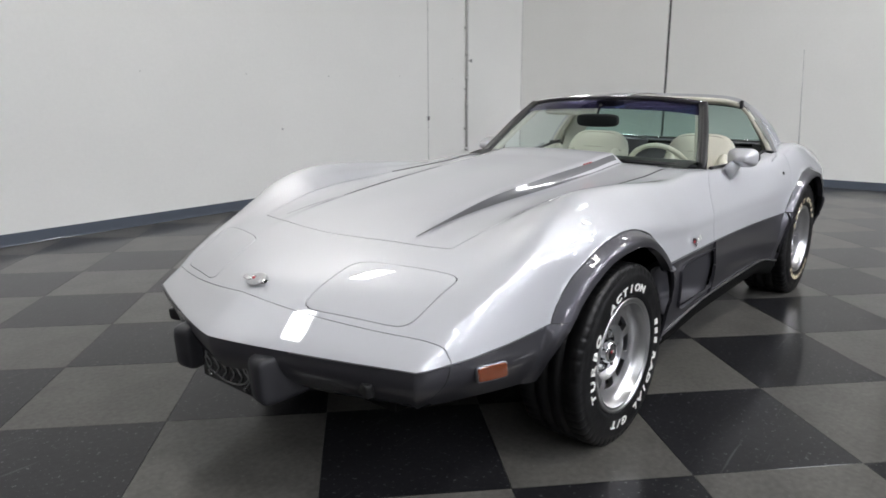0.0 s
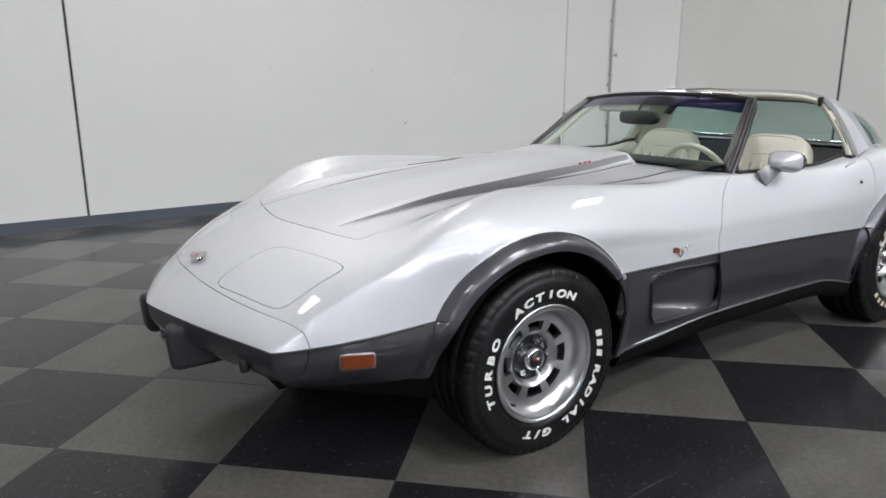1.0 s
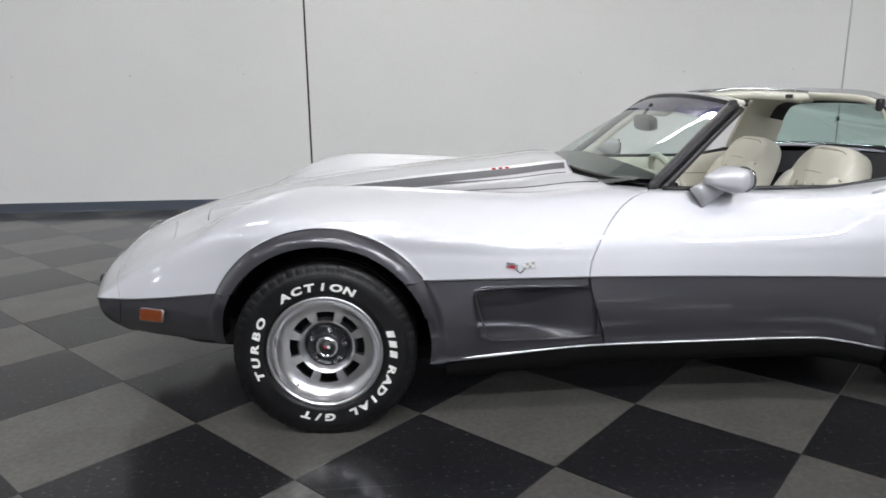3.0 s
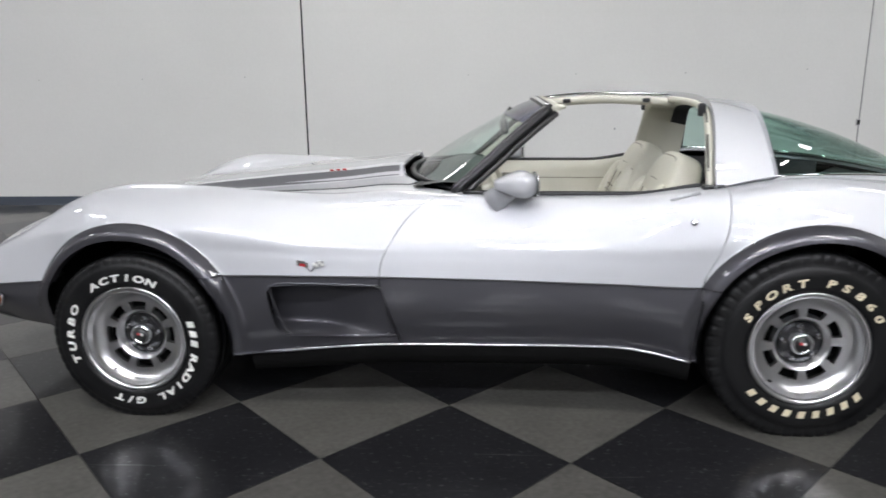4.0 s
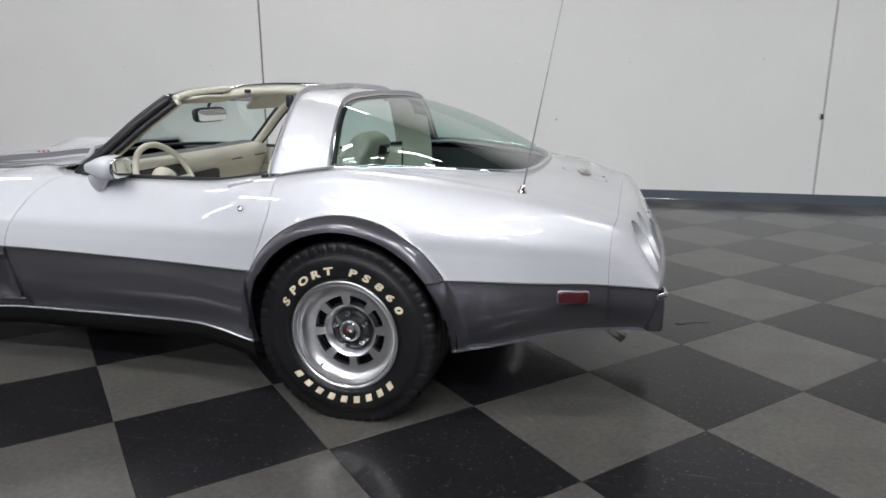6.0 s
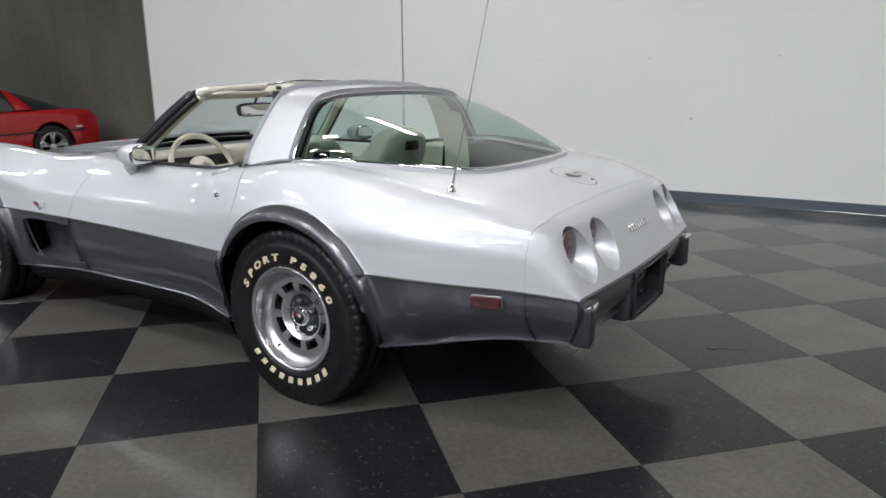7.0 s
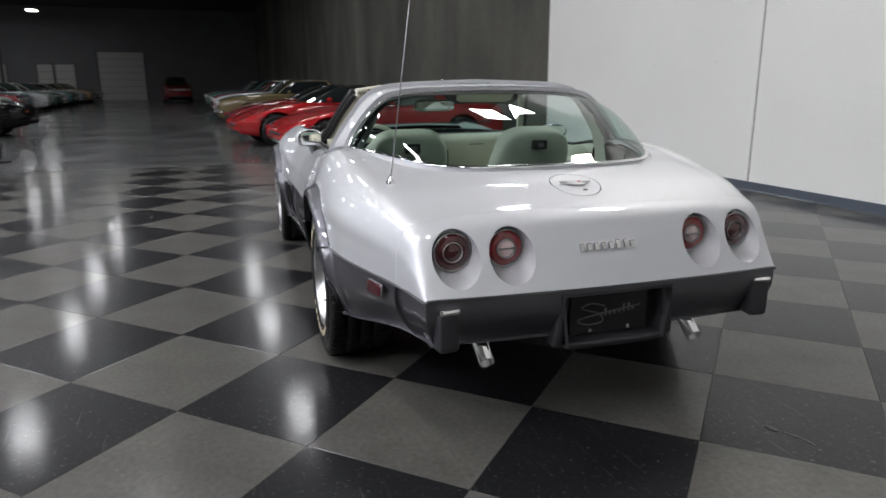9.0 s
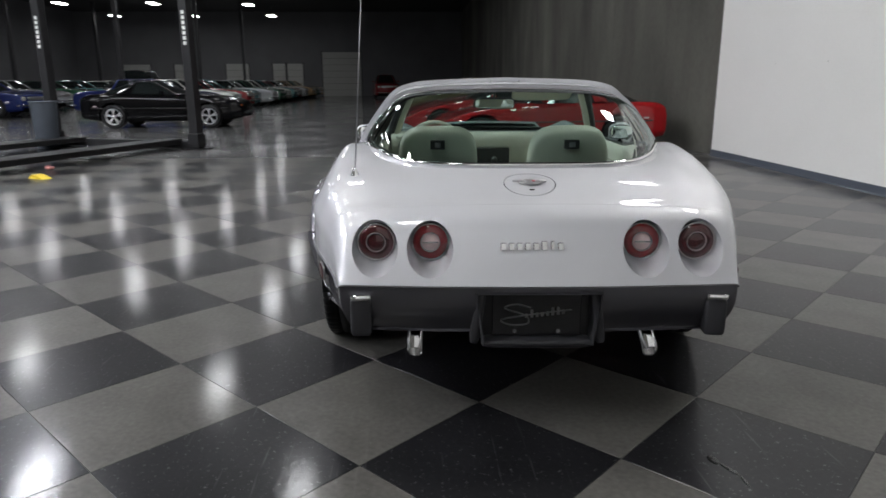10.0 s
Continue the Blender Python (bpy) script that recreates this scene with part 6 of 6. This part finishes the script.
    low = [(ws[0], 0, cowl_z), (ws[0] - 0.06, wb * 0.6, cowl_z), (ws[0] - 0.22, wb * 0.96, cowl_z - 0.01), ((ws[0] + rw[1]) / 2, wb, cowl_z), (rw[1] + 0.45, wb * 0.95, deck_z), (rw[1] + 0.08, wb * 0.70, deck_z), (rw[1], 0, deck_z)]
    hi = [(ws[1], 0, H - 0.012), (ws[1] - 0.03, wt * 0.6, H - 0.018), (ws[1] - 0.08, wt, H - 0.045), ((ws[1] + rw[0]) / 2, wt * 1.02, H - 0.035), (rw[0] + 0.08, wt * 0.98, H - 0.05), (rw[0] + 0.02, wt * 0.6, H - 0.025), (rw[0], 0, H - 0.018)]
    a, b = spline(low, 36), spline(hi, 36)
    al, bl = np.vstack([a, (a * [1, -1, 1])[-2:0:-1]]), np.vstack([b, (b * [1, -1, 1])[-2:0:-1]])
    n = len(al)
    rows = np.array([al * (1 - t) + bl * t + np.array([0, 0, 0.02]) * 4 * t * (1 - t) for t in np.linspace(0, 1, 6)])
    mesh_part("glasshouse", (rows.reshape(-1, 3), [tuple(reversed(f)) for f in grid_faces(6, n, True)]), DARK_GLASS, c, "dark car windows")
    rr = np.array([bl, bl * np.array([1, 0.7, 1]) * 1.0 + np.array([0, 0, 0.022]), bl * np.array([0.9, 0.3, 1]) + np.array([0.1 * (ws[1] + rw[0]) / 2, 0, 0.030]), np.tile([(ws[1] + rw[0]) / 2, 0, H], (n, 1))])
    mesh_part("roof", (rr.reshape(-1, 3), [tuple(reversed(f)) for f in grid_faces(4, n, True)]), roof_mat, c, rim=0.0)
    for s in (1, -1):
        k = np.array([1, s, 1])
        mesh_part("pillar", tube(np.array([al[9], (al[9] + bl[9]) / 2 + [0, 0, 0.02], bl[9]]) * k, 0.022, 8), mat if not sporty else BLACK_TRIM, c)
        if sporty:
            strip = np.array([al[19:22] * (1 - t) + bl[22:25] * t + np.array([0, 0, 0.02]) * 4 * t * (1 - t) for t in np.linspace(0, 1, 6)])
            strip = strip * np.array([1, s * 1.012, 1.0]) + np.array([0, s * 0.006, 0.006])
            faces = grid_faces(6, 3)
            mesh_part("targa_pillar", (strip.reshape(-1, 3), faces if s == -1 else [tuple(reversed(f)) for f in faces]), mat, c, rim=0.012)
        else:
            pa = np.array([al[24], (al[24] + bl[24]) / 2 + [0, 0, 0.02], bl[24]])
            mesh_part("pillar", tube(pa * k + np.array([0.03, s * 0.006, 0]), 0.05, 10, 0.35, up=(0, 1, 0)), mat, c)
        mesh_part("door_mirror", blob((ws[0] - 0.38, s * (W / 2 + 0.03), cowl_z + 0.05), (0.10, 0.16, 0.09), 0.6, 0.6, 10, 14), mat, c)
        mesh_part("side_moulding", tube([(x, s * W / 2 * 1.003 * taper(x), 0.55) for x in np.linspace(x0 - 0.35, x1 + 0.3, 20)], 0.012, 6), CHROME if chrome else BLACK_TRIM, c)
        mesh_part("head_lamp", blob((x0 - 0.005 + (0.03 if chrome else 0.0), s * W * 0.34, nose_z - 0.13), (0.07, 0.17, 0.15 if chrome else 0.06), 0.7, 0.7, 10, 16), HEAD_LENS if chrome else AMBER, c)
        mesh_part("tail_lamp", blob((x1 - 0.02, s * W * 0.33, tail_z - 0.16), (0.05, 0.2, 0.09), 0.6, 0.6, 8, 14), RED_LENS, c)
        mesh_part("side_marker", blob((x1 + 0.42, s * W / 2 * 0.972, 0.60), (0.10, 0.02, 0.03), 0.3, 0.3, 8, 12), CLEAR_LENS, c)
    if chrome:
        for x in (x0 + 0.05, x1 - 0.06):
            mesh_part("bumper", tube(spline([(x - 0.14 * np.sign(x), -W * 0.46, 0.45), (x, -W * 0.3, 0.45), (x + 0.02 * np.sign(x), 0, 0.45), (x, W * 0.3, 0.45), (x - 0.14 * np.sign(x), W * 0.46, 0.45)], 20), 0.055, 10, 0.6), CHROME, c)
        mesh_part("grille", blob((x0 + 0.02, 0, nose_z - 0.13), (0.04, W * 0.5, 0.13), 0.3, 0.3, 8, 20), ALU_DARK, c)
    else:
        mesh_part("bumper_strip", blob((x0 + 0.02, 0, 0.42), (0.05, W * 0.52, 0.045), 0.3, 0.3, 8, 20), BLACK_TRIM, c)
    return c


red_car = parked_car("bright red low sports coupe with black roof", RED_PAINT, BLACK_PAINT, L=4.02, front=0.70, tail_z=0.85, deck_z=0.87)
red_car.matrix_world = pose(-7.89, 1.82, 0, 0, 0, -84)
for x, y, yaw in ((-10.6, 1.3, -84),):
    copy_thing(red_car, pose(x, y, 0, 0, 0, yaw))
dark_red = parked_car("dark red low sports coupe with black roof", MAROON, BLACK_PAINT)
dark_red.matrix_world = pose(-14.1, 1.65, 0, 0, 0, -86)
gold = parked_car("gold classic two-door car with bright bumpers", GOLD, GOLD, L=4.75, W=1.86, H=1.33, base=2.75, front=0.85, nose_z=0.80, cowl_z=0.95, deck_z=0.96, tail_z=0.90, ws=(0.62, 0.10), rw=(-1.05, -1.60), wheel_r=0.33, chrome=True, sporty=False)
gold.matrix_world = pose(-17.4, 1.6, 0, 0, 0, -90)


def classic(label, mat, roof=None, tall=0.0, group="classic cars in the long row"):
    return parked_car(label, mat, roof or mat, L=4.9, W=1.88, H=1.36 + tall, base=2.85, front=0.9, nose_z=0.82 + tall * 0.5, cowl_z=0.97 + tall * 0.6, deck_z=0.96 + tall * 0.5, tail_z=0.90 + tall * 0.4,
                      ws=(0.60, 0.05), rw=(-1.1, -1.62), wheel_r=0.335, chrome=True, group=group, sporty=False)


row = [classic("deep blue classic car with bright bumpers", BLUE), classic("white classic car with bright bumpers", WHITE_PAINT), classic("maroon classic car with bright bumpers", MAROON, WHITE_PAINT),
       classic("dark teal classic car with bright bumpers", TEAL), classic("grey classic car with bright bumpers", SILVER2), classic("dark green classic car with bright bumpers", GREEN), classic("tan classic car with bright bumpers", TAN)]
order = [0, 1, 2, 3, 4, 5, 1, 3, 2, 4, 6, 5, 6]
used = set()
rnd = random.Random(5)
for k, i in enumerate(order):
    m = pose(-22.0 - 2.75 * k, -10.1 + rnd.uniform(-0.2, 0.2), 0, 0, 0, 88 + rnd.uniform(-3, 3))
    if i in used:
        copy_thing(row[i], m)
    else:
        row[i].matrix_world = m
        used.add(i)
for k, i in enumerate((4, 2, 3, 5, 4)):
    cc = copy_thing(row[i], pose(-20.6 - 3.0 * k, 1.75, 0, 0, 0, -90 + rnd.uniform(-3, 3)))
    cc["group"] = "cars parked along the concrete wall"
black_car = parked_car("black low fastback coupe standing beside the car lift", BLACK_PAINT, BLACK_PAINT, L=4.3, W=1.82, H=1.29, base=2.56, front=0.86, nose_z=0.74, cowl_z=0.93, deck_z=0.93, tail_z=0.88, ws=(0.45, -0.25), rw=(-0.75, -1.75), wheel_r=0.325, group="cars near the lift")
black_car.matrix_world = pose(-15.6, -7.3, 0, 0, 0, 91)
for i, x, y, yaw in ((0, -22.3, -16.4, 75), (0, -24.5, -17.5, 90), (4, -28.0, -18.5, 90), (5, -31.5, -18.5, 90), (3, -35.0, -18.6, 90), (1, -38.5, -18.5, 88)):
    cc = copy_thing(row[i], pose(x, y, 0, 0, 0, yaw))
    cc["group"] = "cars near the lift"
truck = classic("dark red tall vintage pickup facing the aisle", MAROON, tall=0.42, group="cars near the lift")
truck.matrix_world = pose(-50.0, -2.2, 0, 0, 0, 5)
van = classic("black tall vintage van behind the row", BLACK_PAINT, tall=0.5, group="cars near the lift")
van.matrix_world = pose(-31.5, -14.2, 0, 0, 0, 2)

# car lift
lift = empty("car_lift", "black four-post car lift with low runway", "car lift", m=pose(-8.49, -4.5, 0.004, 0, 0, -19.5))
for lx, ly in ((0, 0), (0, -3.3), (4.6, 0), (4.6, -3.3)):
    p = empty("post")
    p.parent = lift
    p.matrix_basis = pose(lx, ly, 0)
    box("column", -0.09, -0.09, 0, 0.09, 0.09, 3.25, STEEL_DARK, p, bevel=0.012)
    box("foot", -0.2, -0.2, 0, 0.2, 0.2, 0.02, STEEL_DARK, p, bevel=0.004)
    box("bracket", -0.12, -0.12, 0.05, 0.12, 0.12, 0.30, STEEL_DARK, p, bevel=0.02)
    for k in range(7):
        box("letter_bar", 0.091, -0.03, 1.88 + 0.088 * k, 0.094, 0.03, 1.94 + 0.088 * k, LETTER_WHITE, p)
for ly in (-0.55, -2.75):
    r = box("runway", 0.05, ly - 0.26, 0.10, 4.55, ly + 0.26, 0.19, STEEL_DARK, lift, bevel=0.01)
    box("runway_edge", 0.05, ly + 0.262, 0.165, 4.55, ly + 0.275, 0.195, STEEL_DARK, lift)
for lx in (0.0, 4.6):
    box("cross_beam", lx - 0.08, -3.2, 0.02, lx + 0.08, -0.1, 0.16, STEEL_DARK, lift, bevel=0.01)
chock = mesh_part("wheel_chock", (np.array([(0, 0, 0), (0.3, 0, 0), (0.3, 0.14, 0), (0, 0.14, 0), (0.05, 0.01, 0.05), (0.14, 0.01, 0.05), (0.14, 0.13, 0.05), (0.05, 0.13, 0.05)], float), [(3, 2, 1, 0), (4, 5, 6, 7), (0, 1, 5, 4), (1, 2, 6, 5), (2, 3, 7, 6), (3, 0, 4, 7)]), material("yellow_plastic", (0.6, 0.45, 0.02), 0.5, mottle=0.1), smooth_on=False)
chock.matrix_world = pose(-4.66, -5.57, 0, 0, 0, 60)
tagged(chock, "yellow plastic wheel chock lying on the floor", "wheel chock")

# roll-up doors in the end wall
for k, (ya, yb, h) in enumerate(((-8.2, -4.7, 3.9), (-11.4, -10.0, 2.9), (-12.7, -11.6, 2.9), (-16.9, -14.9, 2.9), (-21.5, -19.9, 2.85), (-26.0, -23.7, 2.85))):
    d = empty("door_%d" % (k + 1), "pale grey sectional roll-up door", "door", kind="structure")
    n = round(h / 0.58)
    for j in range(n):
        box("panel", FAR + 0.002, ya, h * j / n + 0.01, FAR + 0.06, yb, h * (j + 1) / n - 0.012, DOORMETAL, d, bevel=0.01)
    box("frame", FAR + 0.001, ya - 0.08, 0, FAR + 0.05, ya - 0.01, h + 0.08, STEEL_DARK, d)
    box("frame", FAR + 0.001, yb + 0.01, 0, FAR + 0.05, yb + 0.08, h + 0.08, STEEL_DARK, d)
# hall columns
COLUMN_PAINT = material("column_paint", (0.022, 0.022, 0.024), 0.6, mottle=0.1)
for k in range(4):
    for y in (-13.6, -25.0):
        cc = box("column", -0.10, -0.10, 0, 0.10, 0.10, CEIL - 0.002, COLUMN_PAINT, bevel=0.01)
        cc.matrix_world = pose(-16.0 - 12.2 * k, y, 0)
        tagged(cc, "dark painted steel hall column", "column", "hall columns")

# marks and litter on the floor
STAIN = material("dark_residue", (0.01, 0.01, 0.01), 0.25, mottle=0.3, scale=60, bump=0.4)
mark = mesh_part("floor_stain", join(blob((0, 0, 0.0008), (0.06, 0.035, 0.003), 1, 1, 6, 12), blob((0.06, 0.02, 0.0006), (0.09, 0.018, 0.002), 1, 1, 6, 12, (0, 0, 15)), blob((0.13, 0.028, 0.0006), (0.07, 0.012, 0.002), 1, 1, 6, 12, (0, 0, -10))), STAIN, smooth_on=True)
mark.matrix_world = pose(2.55, 0.43, 0, 0, 0, 8)
tagged(mark, "dark smeared residue mark on the tile floor", "stain")
rag = mesh_part("cloth", join(blob((0, 0, 0.03), (0.14, 0.09, 0.06), 0.8, 0.9, 8, 14), blob((0.05, 0.03, 0.025), (0.10, 0.12, 0.05), 0.8, 0.9, 8, 14, (0, 0, 30))), material("pink_cloth", (0.5, 0.22, 0.2), 0.9, mottle=0.25, scale=20, bump=0.4))
rag.matrix_world = pose(-5.63, -5.8, 0, 0, 0, 20)
tagged(rag, "crumpled pale pink rag lying beside the lift", "cloth")

bin_ = empty("waste_bin", "blue-grey round waste bin standing by the lift", "waste bin", m=pose(-9.12, -7.53, 0.004))
BIN_BLUE = material("blue_grey_plastic", (0.05, 0.06, 0.075), 0.5, mottle=0.08, scale=5)
mesh_part("drum", lathe([(0.0005, 0.0), (0.19, 0.0), (0.20, 0.02), (0.235, 0.86), (0.235, 0.88), (0.222, 0.88), (0.19, 0.05), (0.0005, 0.04)], 32, "z"), BIN_BLUE, bin_)
mesh_part("rim", tube([(0.238 * math.cos(a), 0.238 * math.sin(a), 0.875) for a in np.linspace(0, 2 * math.pi, 32, endpoint=False)], 0.014, 8, closed=True), BIN_BLUE, bin_)

# ---- floor tiles ----
TILE = 0.61
TURN_TILES = -45.7
ca, sa = math.cos(radians(TURN_TILES)), math.sin(radians(TURN_TILES))
OX, OY = 0.975 - 1.136, 1.88 - 3.643
me_tile = {}
for key, mt in ((0, TILE_BLACK), (1, TILE_GREY)):
    bm = bmesh.new()
    add_box(bm, -TILE / 2 + 0.0008, -TILE / 2 + 0.0008, -0.005, TILE / 2 - 0.0008, TILE / 2 - 0.0008, 0.0)
    bmesh.ops.bevel(bm, geom=[e for e in bm.edges if all(v.co.z > -0.001 for v in e.verts)], offset=0.0008, segments=1, affect="EDGES")
    me_tile[key] = bpy.data.meshes.new("tile")
    bm.to_mesh(me_tile[key])
    bm.free()
    me_tile[key].materials.append(mt)
checks = empty("tiled_floor", "black and grey checkered vinyl tile floor, polished", "floor", kind="structure")
rest = {0: ([], []), 1: ([], [])}
for i in range(-40, 50):
    for j in range(-50, 50):
        lx, ly = OX + TILE * (i + 0.5), OY + TILE * (j + 0.5)
        x, y = ca * lx - sa * ly, sa * lx + ca * ly
        if not (TILE_END - 0.3 < x < XE + 0.2 and -12 < y < WY + 0.35):
            continue
        key = (i + j) % 2
        if -5.2 < x < 4.6 and -3.6 < y < 4.4:
            ob = new("tile", me_tile[key])
            ob.matrix_world = pose(x, y, 0, 0, 0, TURN_TILES + 90 * ((i * 7 + j * 3) % 4))
            ob.parent = checks
        else:
            vs, fs = rest[key]
            k = len(vs)
            h = TILE / 2 - 0.0008
            for dx, dy in ((-h, -h), (h, -h), (h, h), (-h, h)):
                vs.append((x + ca * dx - sa * dy, y + sa * dx + ca * dy, 0))
            fs.append((k, k + 1, k + 2, k + 3))
for key, mt in ((0, TILE_BLACK), (1, TILE_GREY)):
    me = bpy.data.meshes.new("tiles")
    me.from_pydata(rest[key][0], [], rest[key][1])
    me.materials.append(mt)
    ob = new("far_tiles", me)
    ob.parent = checks
    tagged(ob, kind="stuff")
